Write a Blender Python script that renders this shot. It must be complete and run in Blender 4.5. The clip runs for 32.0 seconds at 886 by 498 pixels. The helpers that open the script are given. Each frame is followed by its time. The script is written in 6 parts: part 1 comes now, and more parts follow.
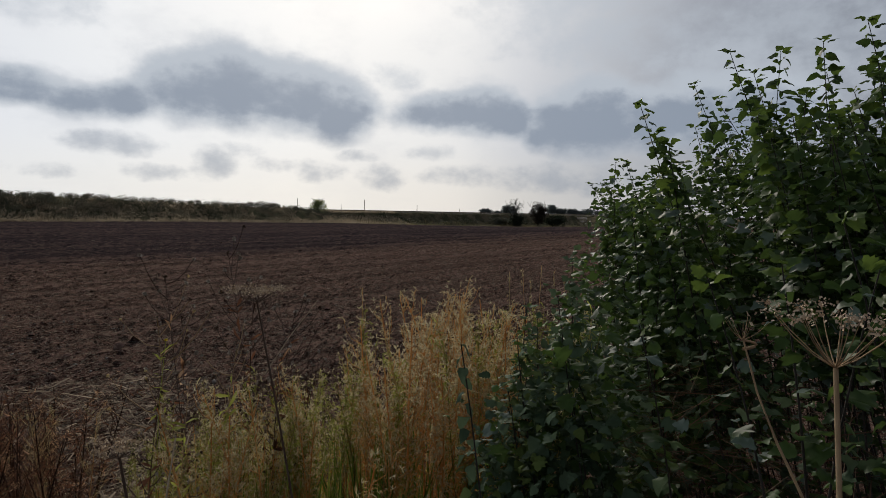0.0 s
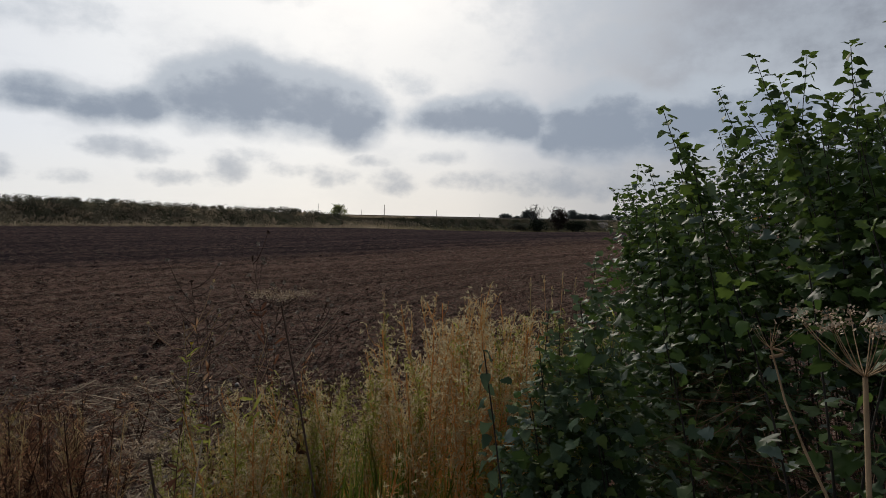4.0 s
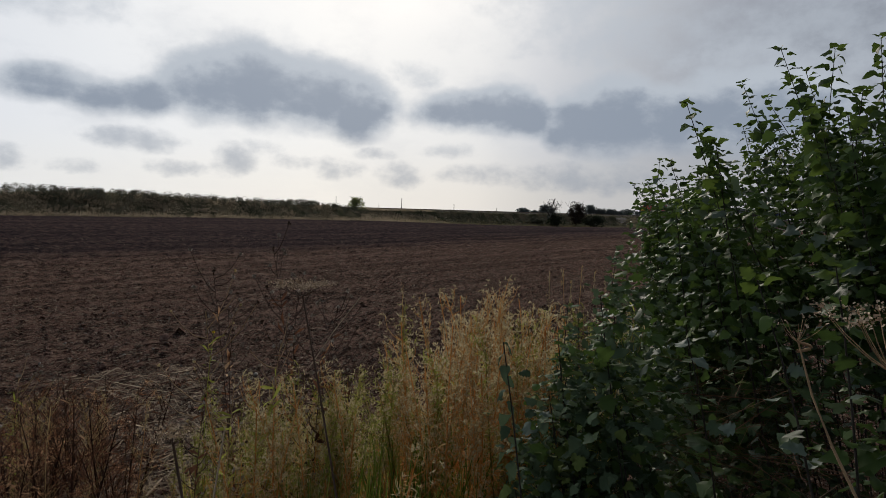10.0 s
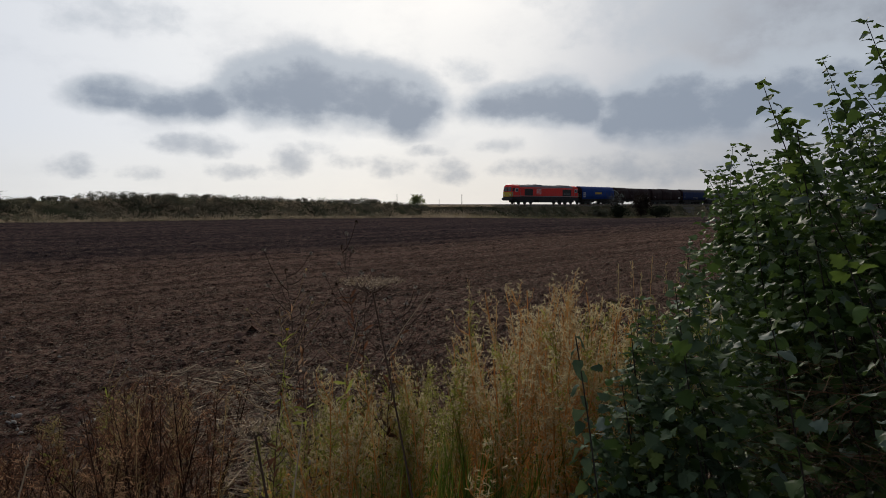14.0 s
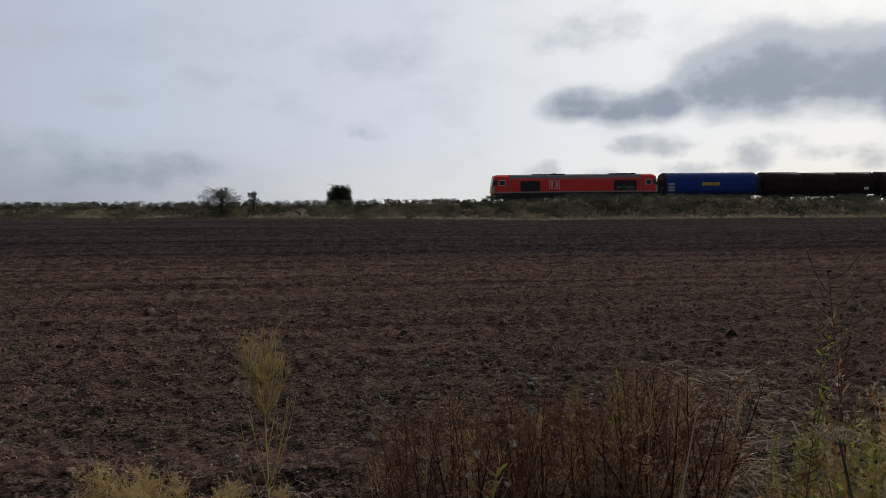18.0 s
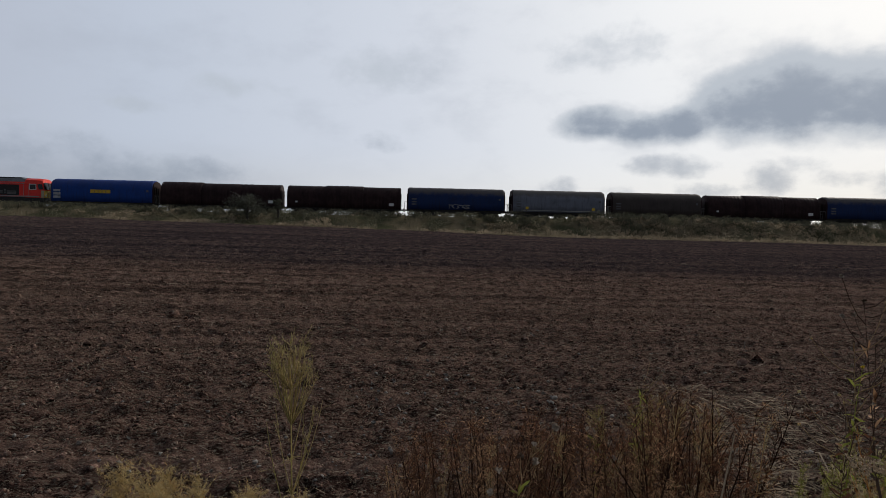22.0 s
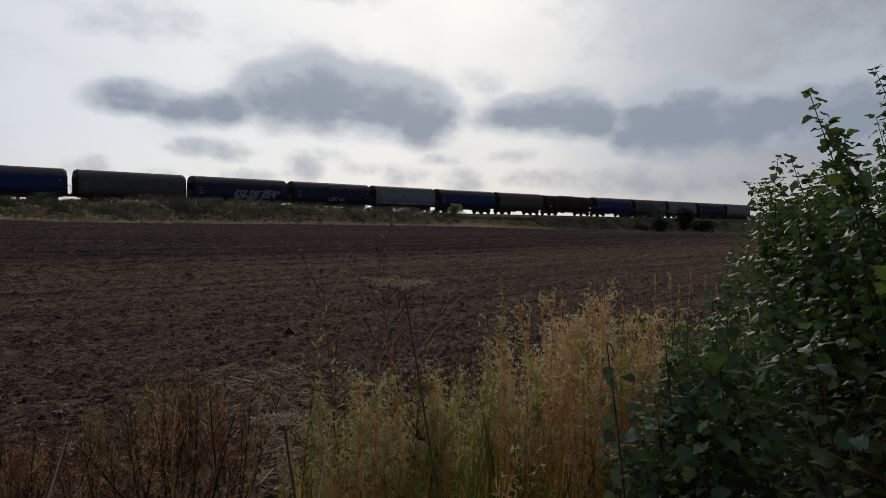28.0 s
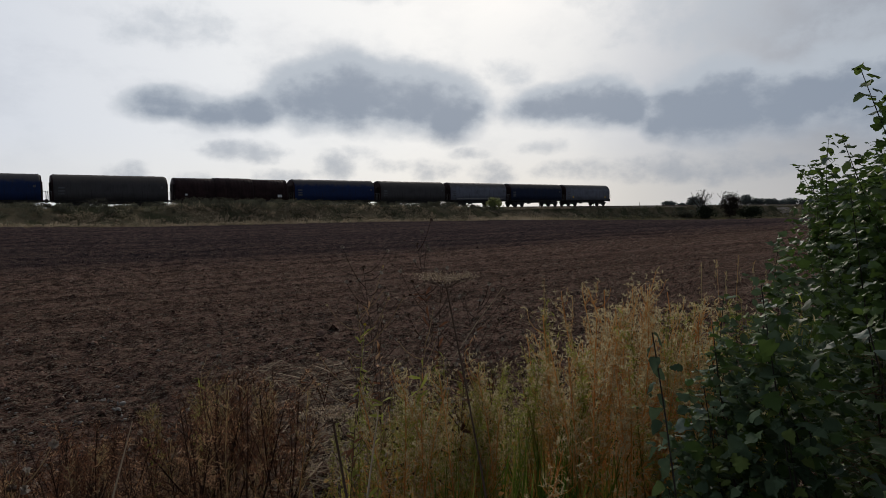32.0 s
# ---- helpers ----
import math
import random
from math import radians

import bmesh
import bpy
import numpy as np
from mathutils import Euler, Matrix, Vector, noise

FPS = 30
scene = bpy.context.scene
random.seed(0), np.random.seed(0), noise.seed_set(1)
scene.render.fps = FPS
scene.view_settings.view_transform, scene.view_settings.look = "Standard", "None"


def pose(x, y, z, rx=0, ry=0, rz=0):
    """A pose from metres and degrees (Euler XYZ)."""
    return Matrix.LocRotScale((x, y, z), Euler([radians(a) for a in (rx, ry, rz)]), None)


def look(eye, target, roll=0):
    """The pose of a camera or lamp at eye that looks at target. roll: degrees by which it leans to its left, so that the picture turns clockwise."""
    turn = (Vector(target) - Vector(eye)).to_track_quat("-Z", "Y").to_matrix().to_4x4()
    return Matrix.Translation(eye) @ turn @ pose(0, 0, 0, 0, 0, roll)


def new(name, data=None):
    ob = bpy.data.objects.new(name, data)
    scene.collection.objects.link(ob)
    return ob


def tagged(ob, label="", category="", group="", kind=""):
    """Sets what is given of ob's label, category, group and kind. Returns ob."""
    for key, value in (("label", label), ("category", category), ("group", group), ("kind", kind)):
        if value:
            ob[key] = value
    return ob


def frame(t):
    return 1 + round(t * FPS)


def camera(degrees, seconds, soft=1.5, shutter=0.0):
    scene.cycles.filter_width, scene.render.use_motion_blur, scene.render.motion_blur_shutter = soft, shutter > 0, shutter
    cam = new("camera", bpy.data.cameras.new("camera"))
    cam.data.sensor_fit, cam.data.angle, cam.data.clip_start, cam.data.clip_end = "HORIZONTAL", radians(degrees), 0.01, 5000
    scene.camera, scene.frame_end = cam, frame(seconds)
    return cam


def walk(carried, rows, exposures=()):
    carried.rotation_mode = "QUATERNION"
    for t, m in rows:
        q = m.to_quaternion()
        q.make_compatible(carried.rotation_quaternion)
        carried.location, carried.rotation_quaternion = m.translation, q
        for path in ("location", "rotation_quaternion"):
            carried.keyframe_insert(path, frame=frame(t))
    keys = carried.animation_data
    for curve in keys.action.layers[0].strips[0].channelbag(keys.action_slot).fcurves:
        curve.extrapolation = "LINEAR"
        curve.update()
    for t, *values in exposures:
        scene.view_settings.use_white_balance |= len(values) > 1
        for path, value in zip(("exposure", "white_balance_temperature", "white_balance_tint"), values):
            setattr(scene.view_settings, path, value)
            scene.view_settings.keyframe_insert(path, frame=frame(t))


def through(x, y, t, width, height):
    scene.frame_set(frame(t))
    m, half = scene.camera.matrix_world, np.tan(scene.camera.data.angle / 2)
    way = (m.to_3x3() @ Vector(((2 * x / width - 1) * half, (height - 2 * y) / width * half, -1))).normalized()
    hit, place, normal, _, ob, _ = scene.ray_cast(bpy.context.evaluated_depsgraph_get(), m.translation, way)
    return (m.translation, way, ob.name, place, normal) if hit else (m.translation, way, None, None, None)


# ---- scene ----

from math import sin, cos, tan, atan2, pi, hypot

# camera: seconds, yaw to the right of +y, pitch, lean, eye
PATH = [
    (0, 0.03, -3.49, 1.17, 0.017, 0.004, 1.626),
    (0.5, -0.33, -4.06, 1.19, 0.010, 0.015, 1.621),
    (1, -0.94, -3.82, 0.92, 0.009, 0.015, 1.620),
    (1.5, -1.17, -3.43, 0.72, 0.012, 0.009, 1.626),
    (2, -1.58, -3.37, 0.62, 0.011, 0.008, 1.625),
    (2.5, -1.47, -3.14, 0.79, 0.011, 0.004, 1.627),
    (3, -1.77, -3.15, 0.70, 0.013, -0.003, 1.630),
    (3.5, -1.62, -3.02, 1.09, 0.010, -0.005, 1.629),
    (5.5, -2.34, -3.29, 1.40, 0.008, -0.008, 1.627),
    (6, -2.29, -3.44, 1.29, 0.004, -0.005, 1.626),
    (6.5, -2.24, -3.71, 1.53, 0.008, -0.003, 1.626),
    (7, -2.48, -3.69, 1.51, 0.006, -0.002, 1.623),
    (7.5, -2.85, -3.86, 1.07, 0.005, 0.005, 1.624),
    (8, -2.85, -4.03, 1.24, 0.005, 0.004, 1.623),
    (8.5, -3.23, -4.16, 1.20, 0.005, 0.006, 1.623),
    (9, -3.21, -4.08, 1.45, 0.004, 0.001, 1.623),
    (9.5, -3.27, -3.90, 1.63, 0.001, -0.005, 1.625),
    (10, -3.35, -3.68, 1.73, 0.000, -0.010, 1.624),
    (10.5, -3.52, -3.52, 1.40, -0.005, -0.011, 1.627),
    (11, -3.63, -3.62, 1.23, -0.001, -0.008, 1.626),
    (11.5, -4.30, -3.78, 0.87, -0.000, -0.007, 1.626),
    (12, -4.51, -3.97, 0.70, -0.001, -0.003, 1.626),
    (12.5, -5.16, -4.00, 0.64, -0.001, -0.002, 1.622),
    (13, -6.60, -4.56, 0.35, -0.008, -0.002, 1.621),
    (13.5, -7.50, -4.24, 0.18, -0.011, -0.006, 1.623),
    (15.5, -17.19, -4.55, 0.16, -0.059, -0.038, 1.616),
    (16, -20.90, -4.46, 0.50, -0.076, -0.065, 1.617),
    (16.5, -27.86, -4.26, 0.04, -0.106, -0.104, 1.621),
    (17, -36.23, -4.25, -0.52, -0.137, -0.137, 1.624),
    (17.5, -43.42, -4.46, -1.01, -0.174, -0.155, 1.620),
    (18, -49.96, -4.01, -0.69, -0.207, -0.198, 1.616),
    (18.5, -57.76, -3.66, -0.74, -0.223, -0.223, 1.615),
    (19, -62.70, -3.46, -0.82, -0.246, -0.252, 1.614),
    (19.5, -69.04, -2.66, -1.46, -0.282, -0.277, 1.614),
    (20, -69.60, -1.56, -0.52, -0.262, -0.296, 1.619),
    (20.5, -66.62, -1.82, 0.11, -0.249, -0.296, 1.619),
    (21, -62.19, -2.23, 0.43, -0.250, -0.283, 1.617),
    (21.5, -57.19, -2.44, 0.96, -0.241, -0.270, 1.617),
    (22, -51.91, -2.80, 1.31, -0.217, -0.229, 1.618),
    (22.5, -47.38, -2.74, 1.15, -0.186, -0.181, 1.604),
    (23, -43.57, -2.94, 1.07, -0.187, -0.163, 1.615),
    (23.5, -38.92, -3.33, 1.33, -0.173, -0.126, 1.604),
    (24, -34.36, -3.50, 1.04, -0.160, -0.076, 1.604),
    (24.5, -30.17, -3.27, 1.06, -0.113, -0.122, 1.607),
    (25, -26.51, -3.15, 0.83, -0.086, -0.072, 1.606),
    (25.5, -23.33, -3.55, 1.35, -0.078, -0.081, 1.607),
    (26, -20.98, -3.54, 1.44, -0.062, -0.063, 1.603),
    (26.5, -18.50, -3.39, 1.54, -0.048, -0.053, 1.604),
    (28.5, -11.54, -3.40, 1.16, 0.009, -0.006, 1.605),
    (29, -11.19, -3.39, 1.06, 0.015, -0.004, 1.604),
    (29.5, -11.32, -3.13, 0.84, 0.012, -0.010, 1.606),
    (30, -11.75, -3.01, 0.57, 0.015, -0.010, 1.607),
    (30.5, -11.73, -2.94, 0.14, 0.020, -0.010, 1.609),
    (31, -12.06, -2.79, 0.25, 0.020, -0.015, 1.610),
    (31.5, -14.01, -3.41, -0.09, 0.010, -0.020, 1.606),
    (32, -16.20, -3.89, -0.50, -0.004, -0.023, 1.603),
]


def aim(yaw, pitch, lean, x, y, z):
    a, b = radians(yaw), radians(pitch)
    return look((x, y, z), (x + sin(a) * cos(b), y + cos(a) * cos(b), z + sin(b)), lean)


cam = camera(71.44, 32.0, soft=0.6)
EXPOSURES = [(0, 0.0), (13, 0.0), (16, -0.05), (19, 0.03), (21, 0.06), (23, -0.06), (24, -0.12), (25, -0.11), (26.5, -0.09), (29, -0.04), (32, -0.03)]
walk(cam, [(t, aim(*row)) for t, *row in PATH], EXPOSURES)

# ---- plan: the railway lies across the view; s runs along it, d away from the camera ----
FOOT = radians(-53.81)
NX, NY = sin(FOOT), cos(FOOT)
AX, AY = cos(FOOT), -sin(FOOT)
RAIL_Z = 1.58
TRACK_D = 79.7


def bend(s):
    """How far the railway's curve draws it in from a straight line at s."""
    a = np.minimum(np.abs(s), 130.0)
    return -0.000265 * a * a - 0.0689 * (np.abs(s) - a)


def place(s, d):
    return s * AX + d * NX, s * AY + d * NY


def polar(az, dist):
    return dist * sin(radians(az)), dist * cos(radians(az))


# ---- world and light ----
world = bpy.data.worlds.new("world")
scene.world = world
world.use_nodes = True
wt = world.node_tree
sky = wt.nodes.new("ShaderNodeTexSky")
sky.sky_type, sky.sun_disc = "NISHITA", False
sky.sun_elevation, sky.sun_rotation = radians(26), radians(-7)
wt.links.new(sky.outputs[0], wt.nodes["Background"].inputs[0])
wt.nodes["Background"].inputs[1].default_value = 0.06

sun = new("sun", bpy.data.lights.new("sun", "SUN"))
sun.data.energy, sun.data.angle, sun.data.color = 3.0, radians(11), (1.0, 0.91, 0.8)
sun.matrix_world = look((0, 0, 300), (0 - sin(radians(-7)) * 300 / tan(radians(26)), -cos(radians(-7)) * 300 / tan(radians(26)), 0))


# ---- node helpers ----
def lin(r, g, b):
    return tuple(((c / 255 + 0.055) / 1.055) ** 2.4 if c > 10 else c / 3295 for c in (r, g, b)) + (1.0,)


class Tree:
    def __init__(self, name):
        self.m = bpy.data.materials.new(name)
        self.m.use_nodes = True
        self.t = self.m.node_tree
        self.bsdf = self.t.nodes["Principled BSDF"]
        self.out = self.t.nodes["Material Output"]

    def put(self, socket, value):
        if isinstance(value, bpy.types.NodeSocket):
            self.t.links.new(value, socket)
        elif value is not None:
            socket.default_value = value

    def node(self, kind, *values, out=0, op="", ease=False):
        n = self.t.nodes.new(kind)
        if op:
            n.operation = op
        if ease:
            n.interpolation_type = "SMOOTHSTEP"
        for i, v in enumerate(values):
            self.put(n.inputs[i], v)
        return n.outputs[out]

    def math(self, op, a, b=None, c=None):
        return self.node("ShaderNodeMath", a, b, c, op=op)

    def vec(self, op, a, b=None):
        return self.node("ShaderNodeVectorMath", a, b, op=op)

    def noise(self, vector, scale, detail=3.0, rough=0.55, out=0):
        n = self.t.nodes.new("ShaderNodeTexNoise")
        self.put(n.inputs["Vector"], vector)
        n.inputs["Scale"].default_value, n.inputs["Detail"].default_value, n.inputs["Roughness"].default_value = scale, detail, rough
        return n.outputs[out]

    def voronoi(self, vector, scale, out=0):
        n = self.t.nodes.new("ShaderNodeTexVoronoi")
        self.put(n.inputs["Vector"], vector)
        n.inputs["Scale"].default_value = scale
        return n.outputs[out]

    def smooth(self, x, a, b, lo=0.0, hi=1.0):
        return self.node("ShaderNodeMapRange", x, a, b, lo, hi, ease=True)

    def mix(self, fac, a, b):
        n = self.t.nodes.new("ShaderNodeMix")
        n.data_type = "RGBA"
        self.put(n.inputs[0], fac), self.put(n.inputs[6], a), self.put(n.inputs[7], b)
        return n.outputs[2]

    def ramp(self, fac, stops):
        n = self.t.nodes.new("ShaderNodeValToRGB")
        while len(n.color_ramp.elements) < len(stops):
            n.color_ramp.elements.new(0.5)
        for e, (p, c) in zip(n.color_ramp.elements, stops):
            e.position, e.color = p, c
        self.put(n.inputs[0], fac)
        return n.outputs[0]

    def bump(self, height, strength=0.4, distance=0.02):
        n = self.t.nodes.new("ShaderNodeBump")
        n.inputs["Strength"].default_value, n.inputs["Distance"].default_value = strength, distance
        self.put(n.inputs["Height"], height)
        self.put(self.bsdf.inputs["Normal"], n.outputs[0])

    def coords(self, which="Object"):
        return self.t.nodes.new("ShaderNodeTexCoord").outputs[which]

    def at(self):
        return self.t.nodes.new("ShaderNodeNewGeometry").outputs["Position"]

    def island(self):
        return self.t.nodes.new("ShaderNodeNewGeometry").outputs["Random Per Island"]

    def chance(self):
        return self.t.nodes.new("ShaderNodeObjectInfo").outputs["Random"]

    def done(self, colour, rough=0.8, metal=0.0, spec=None):
        self.put(self.bsdf.inputs["Base Color"], colour)
        self.put(self.bsdf.inputs["Roughness"], rough)
        self.put(self.bsdf.inputs["Metallic"], metal)
        if spec is not None:
            self.bsdf.inputs["Specular IOR Level"].default_value = spec
        return self.m


# ---- the clouded sky: a dome that drifts slowly to the left ----
def sky_material():
    k = Tree("clouded_sky")
    p = k.vec("NORMALIZE", k.coords())
    sep = k.t.nodes.new("ShaderNodeSeparateXYZ")
    k.put(sep.inputs[0], p)
    az = k.math("MULTIPLY", k.math("ARCTAN2", sep.outputs[0], sep.outputs[1]), 57.2958)
    el = k.math("MULTIPLY", k.math("ARCSINE", sep.outputs[2]), 57.2958)
    flat = k.node("ShaderNodeCombineXYZ", k.math("DIVIDE", az, 4.4), k.math("DIVIDE", el, 3.3), 0.0)
    puff = k.math("SUBTRACT", k.noise(flat, 1.0, 7.0, 0.58), 0.5)
    wisp = k.math("SUBTRACT", k.noise(k.vec("ADD", flat, (7.3, 2.1, 4.0)), 1.7, 6.0, 0.6), 0.5)
    n3 = k.noise(k.vec("ADD", k.vec("MULTIPLY", flat, (0.45, 0.6, 1.0)), (1.3, 9.1, 2.0)), 1.0, 6.0, 0.6)
    fine = k.noise(k.vec("ADD", flat, (5.0, 3.0, 8.0)), 2.2, 5.0, 0.6)
    # clear part: bright where the sun stands behind the layer, bluer and darker to both sides
    unit = k.math("DIVIDE", k.math("ADD", az, 180.0), 360.0)
    # behind the camera, out of view, it is dimmed to deepen contrast
    base = k.ramp(unit, [((a + 180) / 360, lin(*c)) for a, c in (
        (-180, (96, 102, 114)), (-125, (124, 131, 145)), (-105, (164, 171, 187)), (-92, (176, 183, 198)), (-74, (190, 199, 214)), (-52, (209, 215, 226)),
        (-30, (235, 237, 240)), (-12, (244, 243, 241)), (1, (230, 230, 230)), (7, (206, 208, 213)), (13, (183, 187, 194)), (21, (156, 161, 171)), (30, (138, 144, 155)), (70, (132, 138, 150)), (110, (96, 102, 114)))])
    low = k.ramp(unit, [((a + 180) / 360, lin(*c)) for a, c in (
        (-180, (104, 108, 116)), (-125, (118, 123, 134)), (-105, (146, 152, 164)), (-78, (160, 167, 179)), (-58, (206, 209, 214)), (-36, (232, 232, 231)),
        (-12, (243, 239, 232)), (1, (230, 226, 220)), (7, (209, 207, 204)), (13, (193, 193, 194)), (30, (170, 171, 175)), (70, (130, 134, 142)), (110, (104, 108, 116)))])
    colour = k.mix(k.smooth(el, 7.0, 0.5), base, low)
    colour = k.mix(k.math("MULTIPLY", k.smooth(n3, 0.45, 0.72), k.smooth(el, 3.0, 9.0, 0.1, 0.26)), colour, lin(168, 175, 188))
    # clouds: bearing, height, half-width, half-height above, below, darkness
    big = k.noise(k.vec("ADD", k.vec("MULTIPLY", flat, (0.75, 0.75, 1.0)), (3.1, 6.2, 1.0)), 1.0, 5.0, 0.55, out=1)
    warp = k.t.nodes.new("ShaderNodeSeparateColor")
    k.put(warp.inputs[0], big)
    caz = k.math("ADD", az, k.math("MULTIPLY", k.math("SUBTRACT", warp.outputs[0], 0.5), 2.2))
    cel = k.math("ADD", el, k.math("MULTIPLY", k.math("SUBTRACT", warp.outputs[1], 0.5), 1.4))
    heavy, light = None, None
    for a, e, w, up, down, dark in (
            (-18.4, 10.2, 7.6, 4.3, 3.4, 1.0), (-22.8, 9.9, 4.4, 3.6, 3.0, 1.0), (-12.6, 9.7, 6.4, 3.7, 3.0, 1.0), (-9.6, 8.6, 3.6, 2.4, 2.6, 1.0), (-26.8, 8.6, 3.0, 1.6, 1.6, 0.9),
            (-29.6, 8.2, 4.6, 1.4, 1.3, 0.72), (-34.4, 8.8, 4.0, 1.5, 1.4, 0.72),
            (-0.6, 8.9, 4.9, 2.2, 1.9, 0.85), (3.2, 9.1, 4.4, 2.6, 2.3, 1.0), (6.2, 8.6, 2.6, 1.9, 1.9, 0.9), (8.6, 7.2, 1.8, 1.0, 1.6, 0.72),
            (13.2, 8.8, 5.2, 3.8, 3.5, 1.0), (10.6, 8.4, 3.4, 2.6, 2.7, 0.95), (18.6, 8.6, 5.6, 2.9, 2.9, 0.9), (25.0, 9.4, 8.0, 3.8, 3.8, 0.8),
            (-28.2, 5.0, 4.6, 1.2, 1.2, 0.66), (-20.3, 3.5, 2.7, 1.9, 1.5, 0.68), (-18.6, 4.9, 2.2, 1.0, 0.9, 0.5), (-25.3, 2.8, 3.0, 0.9, 0.8, 0.5), (-15.6, 3.9, 2.6, 0.9, 0.8, 0.5),
            (-11.3, 3.3, 3.0, 1.3, 1.1, 0.58), (-8.1, 4.8, 2.2, 0.7, 0.6, 0.42), (-5.6, 2.8, 2.6, 1.4, 1.2, 0.55), (-37.6, 3.0, 2.6, 1.3, 1.1, 0.55), (-32.8, 2.6, 2.0, 0.8, 0.7, 0.4), (-4.5, 12.0, 4.0, 1.4, 1.3, 0.5),
            (28.0, 14.0, 13.0, 5.5, 5.0, 0.6), (13.0, 15.5, 12.0, 3.6, 3.0, 0.5),
            (-33.0, 15.0, 6.0, 2.4, 1.7, 0.5), (-53.3, 13.2, 6.0, 2.3, 2.0, 0.6), (-35.4, 14.2, 3.8, 1.5, 1.4, 0.55), (-53.6, 6.8, 2.4, 1.0, 0.9, 0.4),
            (-73.0, 3.4, 9.0, 1.9, 2.0, 0.62), (-88.0, 4.6, 13.0, 2.6, 2.8, 0.5), (9.0, 18.5, 11.0, 2.8, 2.6, 0.55), (-17.5, 19.0, 6.5, 1.6, 1.6, 0.62),
            (11.5, 3.0, 9.0, 2.0, 1.4, 0.6), (1.5, 3.0, 5.0, 1.3, 1.0, 0.5), (-67.0, 10.9, 5.0, 1.1, 1.2, 0.45), (-85.5, 7.8, 4.0, 1.0, 1.0, 0.45), (-75.0, 8.7, 3.4, 0.8, 0.8, 0.45), (-91.0, 12.8, 8.0, 2.2, 2.2, 0.5), (-1.0, 5.2, 3.0, 0.9, 0.8, 0.4)):
        dx = k.math("DIVIDE", k.math("SUBTRACT", caz, a), w)
        dy = k.math("SUBTRACT", cel, e)
        dy = k.math("MAXIMUM", k.math("DIVIDE", dy, up), k.math("DIVIDE", dy, -down))
        inside = k.math("SUBTRACT", 1.0, k.math("ADD", k.math("MULTIPLY", dx, dx), k.math("MULTIPLY", dy, dy)))
        if dark > 0.7:
            inside = k.math("MULTIPLY", inside, min(1.0, dark + 0.05))
            heavy = inside if heavy is None else k.math("SMOOTH_MAX", heavy, inside, 0.45)
        else:
            inside = k.math("MULTIPLY", inside, dark)
            light = inside if light is None else k.math("SMOOTH_MAX", light, inside, 0.12)
    ragged = k.math("ADD", k.math("MULTIPLY", puff, 1.0), k.math("MULTIPLY", k.math("SUBTRACT", fine, 0.5), 0.35))
    depth = k.math("ADD", heavy, ragged)
    veil = k.smooth(k.math("ADD", k.math("MULTIPLY", heavy, 0.55), k.math("MULTIPLY", wisp, 1.5)), -0.45, 0.35, 0.0, 0.42)
    colour = k.mix(veil, colour, lin(190, 196, 205))
    heavy = k.smooth(depth, k.smooth(cel, 6.0, 10.5, -0.6, -0.15), k.smooth(cel, 6.0, 10.5, 0.7, 0.5), 0.0, 0.95)
    light = k.smooth(k.math("ADD", light, k.math("MULTIPLY", wisp, 1.5)), -0.05, 0.85, 0.0, 0.62)
    total = k.math("MAXIMUM", heavy, light)
    tone = k.math("ADD", k.smooth(depth, 0.1, 1.1), k.math("ADD", k.math("MULTIPLY", k.math("ADD", k.math("SUBTRACT", n3, 0.5), puff), 0.95), k.math("MULTIPLY", k.math("SUBTRACT", cel, 9.2), -0.17)))
    shade = k.mix(k.smooth(tone, 0.0, 0.95), lin(182, 190, 200), lin(139, 150, 166))
    colour = k.mix(total, colour, shade)
    # the layer thins round the hidden sun
    ga, ge = k.math("DIVIDE", k.math("ADD", az, 9.0), 19.0), k.math("DIVIDE", k.math("SUBTRACT", el, 27.0), 11.5)
    glow = k.math("POWER", 2.718, k.math("MULTIPLY", k.math("ADD", k.math("MULTIPLY", ga, ga), k.math("MULTIPLY", ge, ge)), -1.0))
    colour = k.mix(k.math("MULTIPLY", glow, k.math("SUBTRACT", 1.0, k.math("MULTIPLY", total, 0.8))), colour, (1.12, 1.1, 1.07, 1.0))
    # the unseen sky overhead is dimmed to lessen the fill light
    em = k.node("ShaderNodeEmission", colour, k.smooth(el, 28.0, 60.0, 1.0, 0.7))
    clear = k.node("ShaderNodeBsdfTransparent")
    cover = k.math("SUBTRACT", 0.98, k.math("MULTIPLY", k.math("POWER", glow, 3.0), 0.72))
    k.put(k.out.inputs[0], k.node("ShaderNodeMixShader", cover, clear, em))
    k.m.cycles.emission_sampling = "NONE"
    return k.m


def grid_mesh(name, verts, faces, mats, index=None, smooth=False):
    """A mesh from numpy arrays of places and of faces with 3 or 4 corners each."""
    me = bpy.data.meshes.new(name)
    verts, faces = np.asarray(verts, np.float32), np.asarray(faces, np.int32)
    n, c = faces.shape
    me.vertices.add(len(verts)), me.loops.add(n * c), me.polygons.add(n)
    me.vertices.foreach_set("co", verts.ravel())
    me.loops.foreach_set("vertex_index", faces.ravel())
    me.polygons.foreach_set("loop_start", np.arange(0, n * c, c, dtype=np.int32))
    me.polygons.foreach_set("loop_total", np.full(n, c, np.int32))
    for m in mats:
        me.materials.append(m)
    if index is not None:
        me.polygons.foreach_set("material_index", np.asarray(index, np.int32))
    if smooth:
        me.polygons.foreach_set("use_smooth", np.ones(n, bool))
    me.update(calc_edges=True)
    return me


